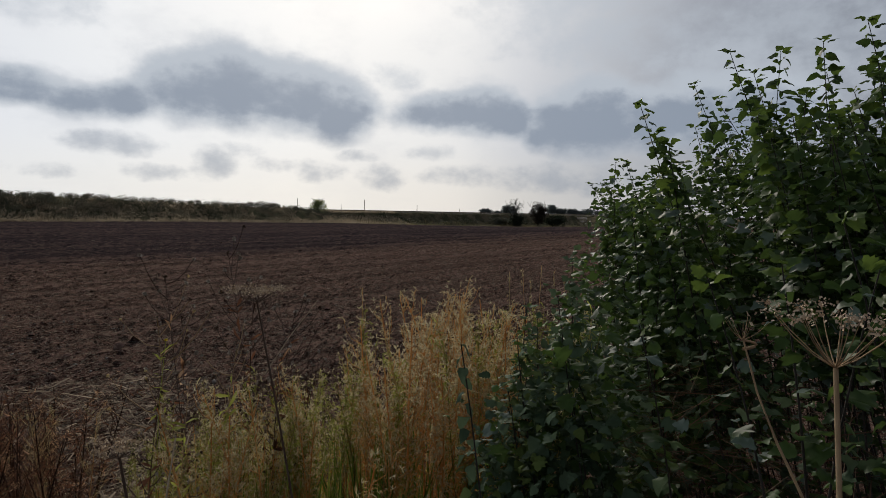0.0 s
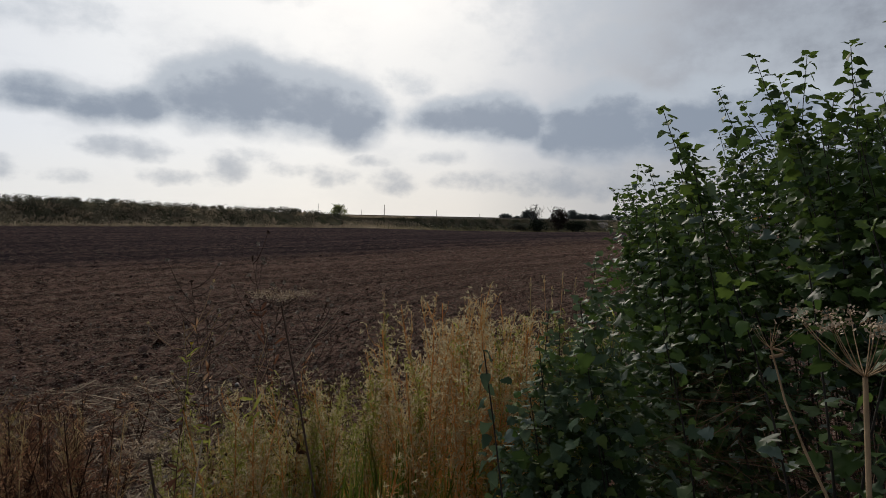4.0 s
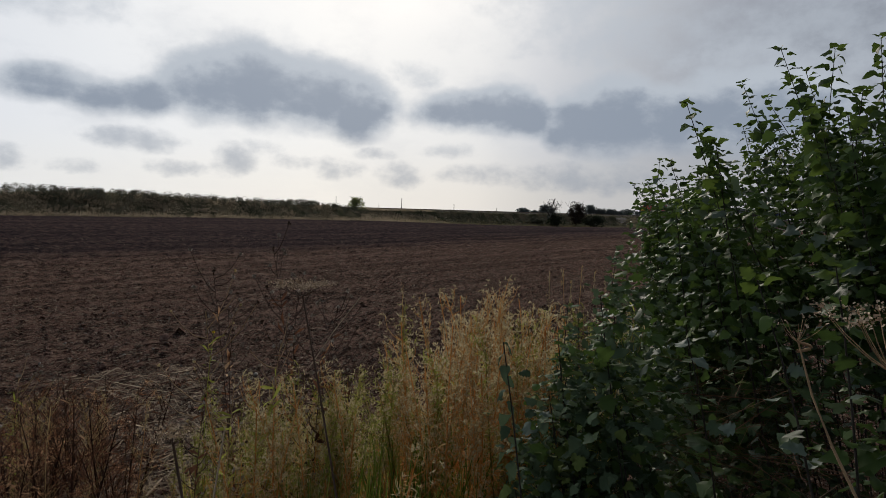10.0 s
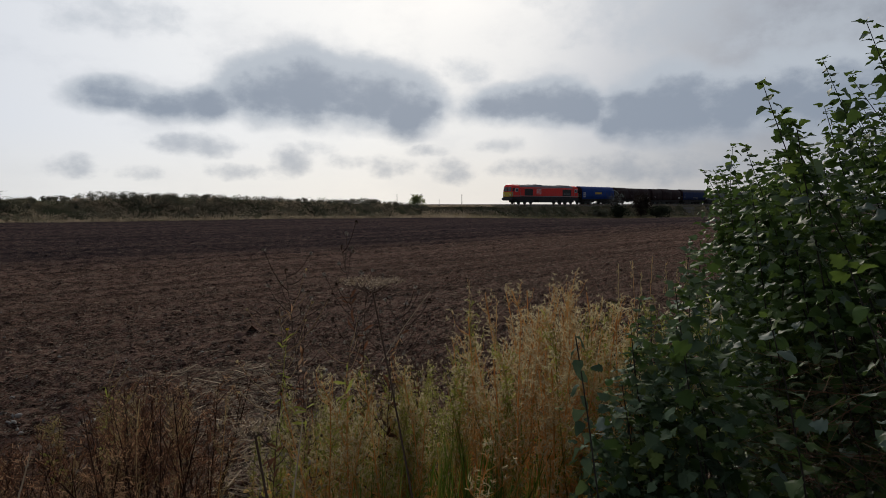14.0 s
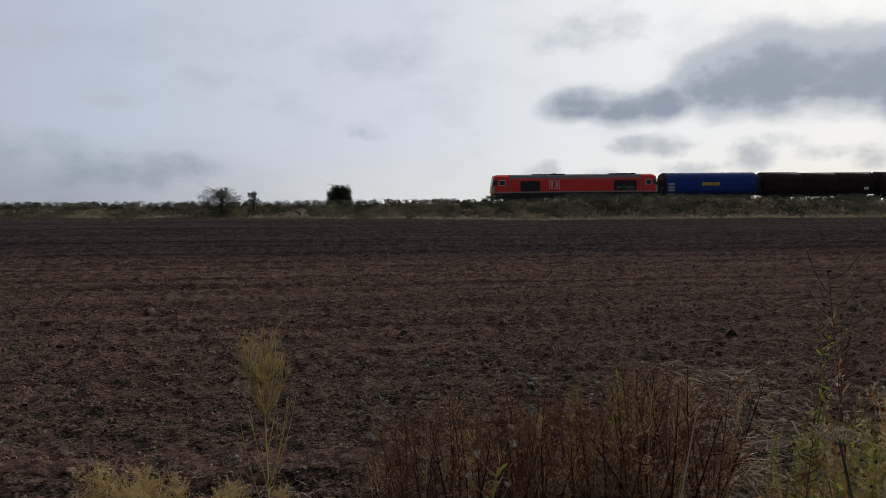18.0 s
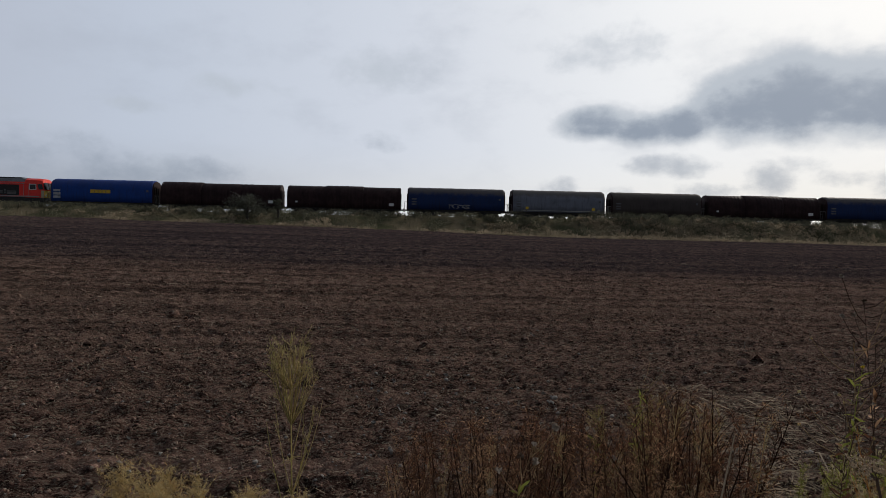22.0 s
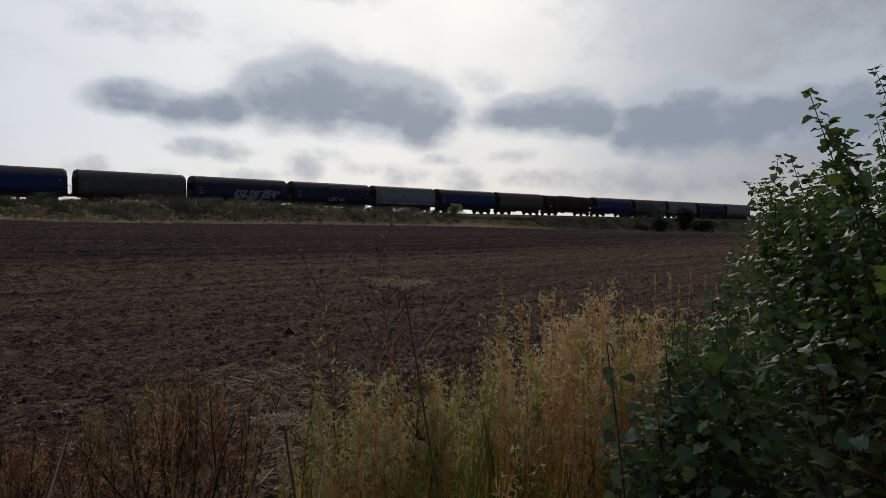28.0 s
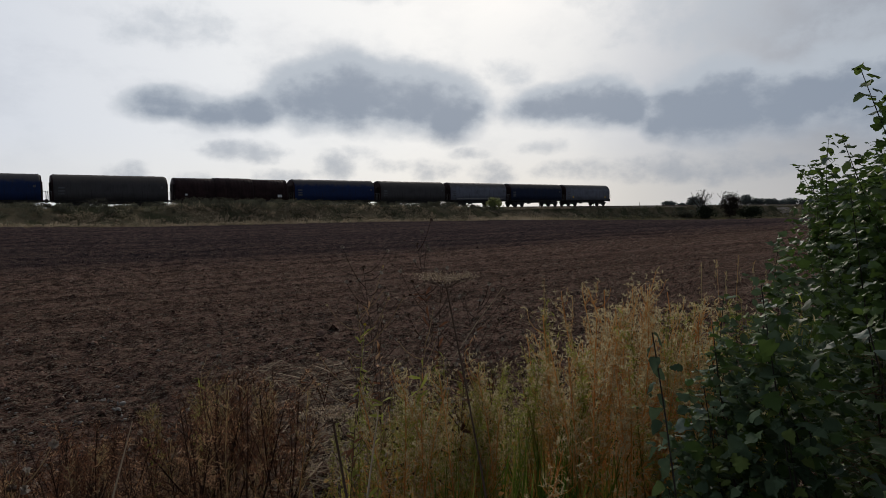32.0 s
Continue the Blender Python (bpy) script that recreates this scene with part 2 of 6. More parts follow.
def sheet(nu, nv):
    """Quads of a grid of nu by nv corners."""
    i = np.arange(nu * nv).reshape(nu, nv)
    return np.stack([i[:-1, :-1], i[1:, :-1], i[1:, 1:], i[:-1, 1:]], -1).reshape(-1, 4)


def build_sky():
    a, e = np.radians(np.linspace(0, 360, 73)), np.radians(np.linspace(-6, 90, 25))
    A, E = np.meshgrid(a, e, indexing="ij")
    v = np.stack([np.sin(A) * np.cos(E), np.cos(A) * np.cos(E), np.sin(E)], -1).reshape(-1, 3) * 3200
    ob = new("backdrop", grid_mesh("backdrop", v, sheet(73, 25)[:, ::-1], [sky_material()], smooth=True))
    tagged(ob, "broken grey and white cloud layer over a bright hazy sky", "sky", kind="structure")
    ob.location.z = 1.6
    return ob


clouds = build_sky()


# ---- noise on arrays ----
def value_noise(x, y, seed=0):
    xi, yi = np.floor(x).astype(np.int64), np.floor(y).astype(np.int64)
    fx, fy = x - xi, y - yi
    fx, fy = fx * fx * (3 - 2 * fx), fy * fy * (3 - 2 * fy)

    def h(i, j):
        n = (i * 374761393 + j * 668265263 + seed * 1274126177) & 0x7FFFFFFF
        n = ((n ^ (n >> 13)) * 1274126177) & 0x7FFFFFFF
        return ((n ^ (n >> 16)) & 0xFFFF) / 65535.0
    a, b, c, d = h(xi, yi), h(xi + 1, yi), h(xi, yi + 1), h(xi + 1, yi + 1)
    return (a * (1 - fx) + b * fx) * (1 - fy) + (c * (1 - fx) + d * fx) * fy - 0.5


def step(x, a, b):
    t = np.clip((x - a) / (b - a), 0, 1)
    return t * t * (3 - 2 * t)


# ---- ground ----
def land(x, y, rough=True):
    """Height of the ground, and how far each place belongs to field soil (0), grass bank (1) or ballast bed (2)."""
    x, y = np.asarray(x, float), np.asarray(y, float)
    s, d = x * AX + y * AY, x * NX + y * NY
    e = d - bend(s)
    edge = np.interp(s, [-140, -62, -36, -9, 14, 38, 60, 94, 144, 200], [1.4, 1.1, 0.9, 0.45, -0.08, -0.15, -0.35, -1.2, -1.7, -1.9])
    z = edge * np.clip(d / 66, 0, 1) ** 1.5
    crest = np.interp(s, [-120, -70, -43, -27, -10, 5, 15, 25, 31, 42, 52, 60, 68], [1.9, 1.9, 2.1, 1.9, 1.8, 1.9, 1.95, 2.2, 2.2, 1.85, 1.7, 1.5, 1.15])
    left = step(s, 70, 58)
    bank = z + (crest - z) * (left * step(e, 65.5, 71) + (1 - left) * step(e, 69, 75.5))
    bank = np.where(e > 73, crest + (0.95 - crest) * step(e, 73.0, 75.6), bank)
    bank = np.where(e > 82.5, 0.95 - 0.7 * step(e, 82.5, 88), bank)
    bank = np.where(e > 110, 0.25 - 0.6 * step(e, 110, 400), bank)
    near = np.abs(s) < 330
    soil = (e < 65.2 + 3.4 * (1 - left) + 1.0 * value_noise(s / 3, e * 0, 5) + (1 - left) * (3.0 * value_noise(s / 14, e * 0, 17) - 1.0)) & (d > -60)
    if rough:
        r = np.hypot(x, y)
        wide = value_noise(s / 12, e / 2.2, 1) * 0.06 + value_noise(s / 2.1, e / 0.45, 2) * 0.05 + value_noise(s / 0.7, e / 0.25, 12) * 0.055
        wide = wide * np.clip(r / 26, 0.4, 1.0) + value_noise(s / 5.0, e / 0.5, 41) * 0.08 * np.clip(r / 16 - 0.25, 0, 1.1)
        lump = np.maximum(value_noise(x / 0.13, y / 0.13, 43), 0) * 0.1 * np.clip(r / 9, 0.45, 1) + np.maximum(value_noise(x / 0.3, y / 0.3, 44), 0) * 0.06 * np.clip(r / 12, 0.2, 1.3)
        clod = lump + value_noise(x / 0.22, y / 0.22, 3) * 0.03 + value_noise(x / 0.1, y / 0.1, 4) * 0.045 + value_noise(x / 0.05, y / 0.05, 9) * 0.025
        fade = np.clip(np.hypot(x, y) / 3.0, 0.2, 1)
        bank = bank + np.where(soil, (wide + clod) * fade, value_noise(x / 1.7, y / 1.7, 6) * 0.35)
    return bank, np.where(soil, 0, np.where((e > 75.4) & (e < 83.2), 2, 1))


def soil_material(name="ploughed_soil", relief=True):
    """Cultivated loam: crumbs and clods at several sizes with their shade painted in, harrow lines, chaff, and a
    darker, bluer stretch far out.
    """
    k = Tree(name)
    p = k.at()
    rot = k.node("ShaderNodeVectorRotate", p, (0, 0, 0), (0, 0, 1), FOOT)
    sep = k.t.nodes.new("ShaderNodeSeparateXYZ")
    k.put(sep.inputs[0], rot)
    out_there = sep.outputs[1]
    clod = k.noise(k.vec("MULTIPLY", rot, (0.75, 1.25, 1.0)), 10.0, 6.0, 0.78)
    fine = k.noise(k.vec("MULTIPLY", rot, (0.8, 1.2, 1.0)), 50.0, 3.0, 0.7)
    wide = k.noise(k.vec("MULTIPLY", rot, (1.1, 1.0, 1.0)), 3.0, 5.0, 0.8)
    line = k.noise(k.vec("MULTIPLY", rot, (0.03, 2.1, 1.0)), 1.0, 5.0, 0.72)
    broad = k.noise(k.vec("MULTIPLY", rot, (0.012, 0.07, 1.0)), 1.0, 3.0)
    # the ramp's dark end paints in the shade between clods
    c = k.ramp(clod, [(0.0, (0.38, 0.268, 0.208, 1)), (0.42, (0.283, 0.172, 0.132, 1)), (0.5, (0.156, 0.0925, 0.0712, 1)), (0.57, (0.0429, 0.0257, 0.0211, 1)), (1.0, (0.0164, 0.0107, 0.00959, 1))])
    c = k.mix(k.math("MULTIPLY", k.smooth(broad, 0.4, 0.62), 0.22), c, (0.23, 0.129, 0.092, 1))
    c = k.mix(k.math("MULTIPLY", k.smooth(fine, 0.55, 0.61), 0.6), c, (0.38, 0.358, 0.276, 1))
    # small dark pits, their shade put into the colour
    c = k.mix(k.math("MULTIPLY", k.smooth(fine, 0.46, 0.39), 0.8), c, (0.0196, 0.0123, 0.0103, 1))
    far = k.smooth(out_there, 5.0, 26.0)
    # relief shading of far clods, painted as dark and pale patches
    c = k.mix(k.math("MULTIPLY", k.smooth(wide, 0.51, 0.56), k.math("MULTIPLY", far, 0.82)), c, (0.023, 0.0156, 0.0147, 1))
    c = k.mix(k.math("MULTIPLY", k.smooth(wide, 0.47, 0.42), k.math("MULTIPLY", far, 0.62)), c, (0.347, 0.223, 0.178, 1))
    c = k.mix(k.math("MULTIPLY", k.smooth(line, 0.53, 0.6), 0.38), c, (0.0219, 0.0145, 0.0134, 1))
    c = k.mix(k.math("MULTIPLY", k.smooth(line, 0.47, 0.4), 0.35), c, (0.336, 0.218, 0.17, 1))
    track = k.noise(k.vec("MULTIPLY", rot, (0.012, 0.75, 1.0)), 1.0, 4.0, 0.6)
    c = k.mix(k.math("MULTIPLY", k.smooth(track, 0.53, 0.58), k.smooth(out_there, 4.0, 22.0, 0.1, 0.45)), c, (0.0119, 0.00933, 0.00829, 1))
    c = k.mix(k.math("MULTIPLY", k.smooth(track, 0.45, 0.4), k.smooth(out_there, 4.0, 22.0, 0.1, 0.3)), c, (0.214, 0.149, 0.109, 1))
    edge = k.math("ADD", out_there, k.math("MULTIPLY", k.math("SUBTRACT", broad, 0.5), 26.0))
    # darker and bluer beyond about 20 m, with a ragged edge
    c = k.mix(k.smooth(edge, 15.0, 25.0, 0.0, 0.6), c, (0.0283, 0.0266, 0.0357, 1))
    speck = k.smooth(k.voronoi(k.vec("MULTIPLY", rot, (1.0, 2.4, 1.0)), 15.0), 0.2, 0.08)
    some = k.smooth(k.noise(p, 2.1, 2.0), 0.42, 0.6)
    c = k.mix(k.math("MULTIPLY", k.math("MULTIPLY", speck, some), 0.6), c, (0.38, 0.379, 0.305, 1))
    if relief:
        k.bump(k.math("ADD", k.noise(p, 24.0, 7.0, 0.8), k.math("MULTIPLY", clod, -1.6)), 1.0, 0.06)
    if "Diffuse Roughness" in k.bsdf.inputs:
        k.bsdf.inputs["Diffuse Roughness"].default_value = 0.15
    return k.done(c, 1.0, spec=0.0)


def turf_material():
    k = Tree("rough_turf")
    p = k.at()
    c = k.mix(k.smooth(k.noise(p, 0.35, 4.0), 0.4, 0.62), (0.085, 0.085, 0.05, 1), (0.23, 0.185, 0.12, 1))
    c = k.mix(k.math("MULTIPLY", k.noise(p, 6.0, 4.0), 0.6), c, (0.03, 0.032, 0.016, 1))
    k.bump(k.noise(p, 5.0, 5.0, 0.7), 0.8, 0.2)
    return k.done(c, 1.0, spec=0.0)


def ballast_material():
    k = Tree("ballast_stone")
    p = k.at()
    c = k.mix(k.voronoi(p, 14.0), (0.07, 0.062, 0.055, 1), (0.2, 0.18, 0.16, 1))
    k.bump(k.voronoi(p, 14.0), 0.9, 0.05)
    return k.done(c, 1.0, spec=0.1)


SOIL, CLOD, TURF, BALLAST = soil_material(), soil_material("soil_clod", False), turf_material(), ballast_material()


def build_ground():
    az = np.radians(np.r_[np.arange(-150, -112, 1.0), np.arange(-112, 48, 0.16), np.arange(48, 210.1, 3.0)])
    az[-1] = az[0] + 2 * pi
    r = [0.0005, 0.15, 0.3]
    while r[-1] < 3170:
        q = r[-1]
        r.append(q + (q * 0.03 if q < 2 else q * 0.0105 if q < 60 else 0.7 if q < 165 else q * 0.06))
    A, Rr = np.meshgrid(az, np.array(r), indexing="ij")
    x, y = Rr * np.sin(A), Rr * np.cos(A)
    z, kind = land(x, y)
    f = sheet(len(az), len(r))[:, ::-1]
    kind = kind.ravel()[f].max(1)
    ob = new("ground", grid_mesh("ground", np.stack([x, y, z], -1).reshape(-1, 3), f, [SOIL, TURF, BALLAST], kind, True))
    return tagged(ob, "freshly cultivated dark brown field running to a grassy railway bank", "field", kind="structure")


build_ground()


# ---- building blocks ----
def part(name, bm, material, parent, label="", smooth=False):
    me = bm if isinstance(bm, bpy.types.Mesh) else bpy.data.meshes.new(name)
    if not isinstance(bm, bpy.types.Mesh):
        bm.to_mesh(me)
        bm.free()
        me.materials.append(material)
        if smooth:
            me.polygons.foreach_set("use_smooth", np.ones(len(me.polygons), bool))
    ob = new(name, me)
    ob.parent = parent
    return tagged(ob, label)


def box(bm, x0, x1, y0, y1, z0, z1, bevel=0.0):
    v = [bm.verts.new((x, y, z)) for x in (x0, x1) for y in (y0, y1) for z in (z0, z1)]
    fs = [bm.faces.new([v[i] for i in q]) for q in ((0, 1, 3, 2), (4, 6, 7, 5), (0, 4, 5, 1), (2, 3, 7, 6), (0, 2, 6, 4), (1, 5, 7, 3))]
    if bevel:
        es = list({e for f in fs for e in f.edges})
        bmesh.ops.bevel(bm, geom=es, offset=bevel, segments=1, affect="EDGES")
    return bm


def boxes(*rows, bevel=0.0):
    bm = bmesh.new()
    for r in rows:
        box(bm, *r, bevel=bevel)
    return bm


def rod(bm, a, b, r0, r1=None, n=6):
    """A tapered round bar from a to b."""
    a, b = Vector(a), Vector(b)
    w = (b - a).normalized()
    u = w.orthogonal().normalized()
    v = w.cross(u)
    rings = []
    for p, r in ((a, r0), (b, r0 if r1 is None else r1)):
        rings.append([bm.verts.new(p + r * (cos(2 * pi * i / n) * u + sin(2 * pi * i / n) * v)) for i in range(n)])
    for i in range(n):
        bm.faces.new((rings[0][i], rings[0][(i + 1) % n], rings[1][(i + 1) % n], rings[1][i]))
    bm.faces.new(rings[0][::-1]), bm.faces.new(rings[1])
    return bm


def loft(bm, rings, caps=True):
    """Skin between closed rings of equal length."""
    vs = [[bm.verts.new(p) for p in r] for r in rings]
    n = len(vs[0])
    for a, b in zip(vs, vs[1:]):
        for i in range(n):
            bm.faces.new((a[i], a[(i + 1) % n], b[(i + 1) % n], b[i]))
    if caps:
        bm.faces.new(vs[0][::-1]), bm.faces.new(vs[-1])
    return bm


# ---- railway materials ----
def paint(name, colour, rough=0.45, dirt=0.5, metal=0.0, dirt_colour=(0.045, 0.036, 0.03, 1)):
    k = Tree(name)
    p = k.coords()
    c = k.mix(k.math("MULTIPLY", k.smooth(k.noise(p, 1.3, 6.0, 0.65), 0.42, 0.75), dirt), (*colour, 1), dirt_colour)
    streak = k.noise(k.vec("MULTIPLY", p, (5.0, 5.0, 0.4)), 2.0, 4.0)
    c = k.mix(k.math("MULTIPLY", k.smooth(streak, 0.5, 0.75), dirt * 0.7), c, dirt_colour)
    k.bump(k.noise(p, 30.0, 3.0), 0.08, 0.01)
    return k.done(c, k.smooth(k.noise(p, 3.0), 0.2, 0.8, rough - 0.1, rough + 0.2), metal)


def tarp(name, colour, grime=0.8):
    k = Tree(name)
    p = k.coords()
    sep = k.t.nodes.new("ShaderNodeSeparateXYZ")
    k.put(sep.inputs[0], p)
    dust = k.smooth(k.math("ADD", sep.outputs[2], k.math("MULTIPLY", k.noise(p, 1.4, 4.0), 0.8)), 3.35, 3.9, 0.0, grime)
    c = k.mix(k.math("MULTIPLY", k.smooth(k.noise(p, 0.8, 6.0, 0.65), 0.4, 0.75), 0.55), (*colour, 1), tuple(0.45 * v + 0.012 for v in colour) + (1,))
    c = k.mix(k.math("MULTIPLY", k.smooth(k.noise(k.vec("MULTIPLY", p, (4.0, 1.0, 0.35)), 1.6, 5.0), 0.52, 0.78), 0.5), c, (0.03, 0.026, 0.023, 1))
    c = k.mix(dust, c, (0.115, 0.1, 0.085, 1))
    fold = k.noise(k.vec("MULTIPLY", p, (1.8, 0.6, 0.35)), 1.7, 3.0)
    k.bump(fold, 0.35, 0.12)
    return k.done(c, 0.7, spec=0.16)


RED = paint("red_paint", (0.92, 0.042, 0.028), 0.55, 0.12)
ROOF_GREY = paint("grey_roof_paint", (0.16, 0.17, 0.18), 0.5, 0.4)
BLACK = paint("black_running_gear", (0.014, 0.014, 0.014), 0.6, 0.5)
STRIPE = paint("pale_grey_stripe", (0.36, 0.35, 0.34), 0.5, 0.3)
YELLOW = paint("yellow_paint", (0.62, 0.42, 0.02), 0.45, 0.25)
WHITE = paint("white_paint", (0.75, 0.75, 0.73), 0.5, 0.25)
GREY_METAL = paint("dull_steel", (0.2, 0.2, 0.2), 0.5, 0.4, 0.6)
DARK_GRILLE = paint("dark_grille", (0.012, 0.013, 0.016), 0.4, 0.3)
CREAM = paint("dirty_cream_paint", (0.5, 0.44, 0.27), 0.5, 0.45)
SIGN_YELLOW = paint("sign_yellow", (0.7, 0.45, 0.03), 0.5, 0.1)
GRAFFITI = paint("silver_spray_paint", (0.42, 0.44, 0.47), 0.5, 0.45)
FADED_SPRAY = paint("faded_spray_paint", (0.19, 0.2, 0.23), 0.6, 0.7)
FADED = paint("faded_data_panel", (0.12, 0.125, 0.135), 0.6, 0.6)
RAIL = paint("rail_steel", (0.16, 0.11, 0.08), 0.45, 0.4, 0.7)


def glass_dark():
    k = Tree("cab_glass")
    return k.done((0.02, 0.022, 0.025, 1), 0.08)


def hood_paint():
    k = Tree("maroon_black_hood")
    p = k.coords()
    c = k.mix(k.smooth(k.noise(p, 1.1, 5.0, 0.6), 0.35, 0.7), (0.026, 0.014, 0.0145, 1), (0.046, 0.025, 0.024, 1))
    c = k.mix(k.math("MULTIPLY", k.smooth(k.noise(k.vec("MULTIPLY", p, (4.0, 1.0, 0.3)), 2.0, 4.0), 0.5, 0.75), 0.6), c, (0.012, 0.009, 0.009, 1))
    rib = k.math("SINE", k.math("MULTIPLY", k.node("ShaderNodeSeparateXYZ", p), 14.0))
    k.bump(rib, 0.35, 0.03)
    return k.done(c, 0.7, spec=0.12)


CAB_GLASS = glass_dark()
TARPS = {
    "blue": tarp("blue_tarpaulin", (0.017, 0.036, 0.115)),
    "bright_blue": tarp("clean_blue_tarpaulin", (0.016, 0.06, 0.27), 0.15),
    "navy": tarp("navy_tarpaulin", (0.02, 0.03, 0.064)),
    "pale": tarp("pale_grey_tarpaulin", (0.19, 0.205, 0.245)),
    "grey": tarp("grey_tarpaulin", (0.086, 0.082, 0.082)),
    "brown": tarp("brown_grey_tarpaulin", (0.075, 0.061, 0.056)),
}
HOOD = hood_paint()
MESHES = {}


def shared(key, make, material, smooth=False):
    if key not in MESHES:
        me = bpy.data.meshes.new(key.split("|")[0])
        bm = make()
        bm.to_mesh(me)
        bm.free()
        me.materials.append(material)
        if smooth:
            me.polygons.foreach_set("use_smooth", np.ones(len(me.polygons), bool))
        MESHES[key] = me
    return MESHES[key]


# ---- track ----
def strip(name, outline, s0, s1, material, step_m=6.0):
    """A long bar of constant outline (offset, height) laid along the railway."""
    ss = np.arange(s0, s1 + 0.1, step_m)
    n, v = len(outline), []
    for s in ss:
        slope = (bend(s + 1.0) - bend(s - 1.0)) / 2
        for o, z in outline:
            x, y = place(s - o * slope, TRACK_D + bend(s) + o)
            v.append((x, y, z))
    i = np.arange(len(ss) * n).reshape(len(ss), n)
    f = np.stack([i[:-1], np.roll(i, -1, 1)[:-1], np.roll(i, -1, 1)[1:], i[1:]], -1).reshape(-1, 4)
    return new(name, grid_mesh(name, v, f, [material]))


tagged(strip("ballast_bed", [(-2.9, 0.78), (-1.75, 1.41), (1.75, 1.41), (2.9, 0.78)], -420, 900, BALLAST),
       "grey stone ballast bed under the railway track", "track bed", kind="structure")
railway = tagged(new("railway_track"), "pair of steel rails on the ballast bed", "railway track", kind="structure")
for o in (-0.7525, 0.7525):
    rail = strip("rail", [(o - 0.07, 1.41), (o - 0.02, 1.45), (o - 0.036, 1.54), (o - 0.036, 1.58), (o + 0.036, 1.58), (o + 0.036, 1.54), (o + 0.02, 1.45), (o + 0.07, 1.41)], -420, 900, RAIL)
    rail.parent = railway


# ---- train parts; x points to the rear, the side facing the field is -y ----
def wheel_mesh():
    bm = bmesh.new()
    rings = []
    for y, r in ((-0.07, 0.2), (-0.06, 0.42), (0.06, 0.44), (0.075, 0.49), (0.1, 0.49), (0.1, 0.2)):
        rings.append([(r * cos(2 * pi * i / 18), y, r * sin(2 * pi * i / 18)) for i in range(18)])
    return loft(bm, rings)


def bogie_mesh(half):
    bm = bmesh.new()
    for y in (-1.02, 1.02):
        box(bm, -half - 0.45, half + 0.45, y - 0.08, y + 0.08, 0.52, 0.78, 0.03)
        for x in (-half, half):
            box(bm, x - 0.18, x + 0.18, y - 0.12, y + 0.12, 0.3, 0.6, 0.03)
        box(bm, -0.4, 0.4, y - 0.1, y + 0.1, 0.36, 0.6, 0.03)
    box(bm, -0.3, 0.3, -1.0, 1.0, 0.55, 0.95)
    if half > 1.5:
        for y in (-1.1, 1.1):
            box(bm, -half - 0.65, half + 0.65, y - 0.07, y + 0.07, 0.4, 0.96, 0.03)
    return bm


def add_bogie(root, x, axles, size="wagon"):
    half = max(axles)
    b = part("bogie", shared(f"bogie|{half}", lambda: bogie_mesh(half), BLACK), None, root)
    b.location.x = x
    for a in axles:
        for y in (-0.76, 0.76):
            w = part("wheel", shared("wheel", wheel_mesh, BLACK), None, b)
            w.location = (a, y, 0.46)
            w.rotation_euler.z = pi if y < 0 else 0
    return b


def buffers(root, x, way):
    for y in (-0.88, 0.88):
        def make():
            bm = bmesh.new()
            rod(bm, (0, 0, 0), (0.42, 0, 0), 0.09, 0.075, 8)
            rod(bm, (0.42, 0, 0), (0.5, 0, 0), 0.23, 0.22, 12)
            return bm
        b = part("buffer", shared("buffer", make, BLACK), None, root)
        b.location = (x, y, 1.05)
        b.rotation_euler.z = 0 if way > 0 else pi


def arch(half, z0, shoulder, top, power=2.3, n=9):
    """A tarpaulin's outline from one foot over the roof to the other: (y, z)."""
    pts = [(-half, z0), (-half, (z0 + shoulder) / 2)]
    for i in range(n):
        a = pi - pi * i / (n - 1)
        c, s_ = cos(a), sin(a)
        pts.append((half * math.copysign(abs(c) ** (2 / power), c), shoulder + (top - shoulder) * abs(s_) ** (2 / power)))
    return pts + [(half, (z0 + shoulder) / 2), (half, z0)]


def cover_mesh(length, ribs):
    bm = bmesh.new()
    rings = []
    h = length / 2
    for i in range(ribs * 4 + 1):
        u = i / (ribs * 4)
        grow = 0.006 if i % 4 == 0 else (-0.006 if i % 4 == 2 else 0.0)
        x = -h + length * u
        o = arch(1.43 + grow, 1.18, 2.75, 3.98 + grow * 1.5)
        rings.append([(x, y, z) for y, z in o])
    taper = [[(-h - 0.07, y * 0.965, z if z < 1.3 else z - 0.05) for _, y, z in rings[0]]]
    taper2 = [[(h + 0.07, y * 0.965, z if z < 1.3 else z - 0.05) for _, y, z in rings[-1]]]
    return loft(bm, taper + rings + taper2)


def end_mesh(sign):
    bm = bmesh.new()
    o = arch(1.36, 1.05, 2.75, 3.88)
    a = [[(0, y, z) for y, z in o], [(sign * 0.12, y * 0.97, z - 0.03 if z > 1.3 else z) for y, z in o]]
    loft(bm, a if sign > 0 else a[::-1])
    for y in (-1.0, -0.35, 0.35, 1.0):
        box(bm, min(sign * 0.12, sign * 0.2), max(sign * 0.12, sign * 0.2), y - 0.05, y + 0.05, 1.1, 3.1)
    return bm


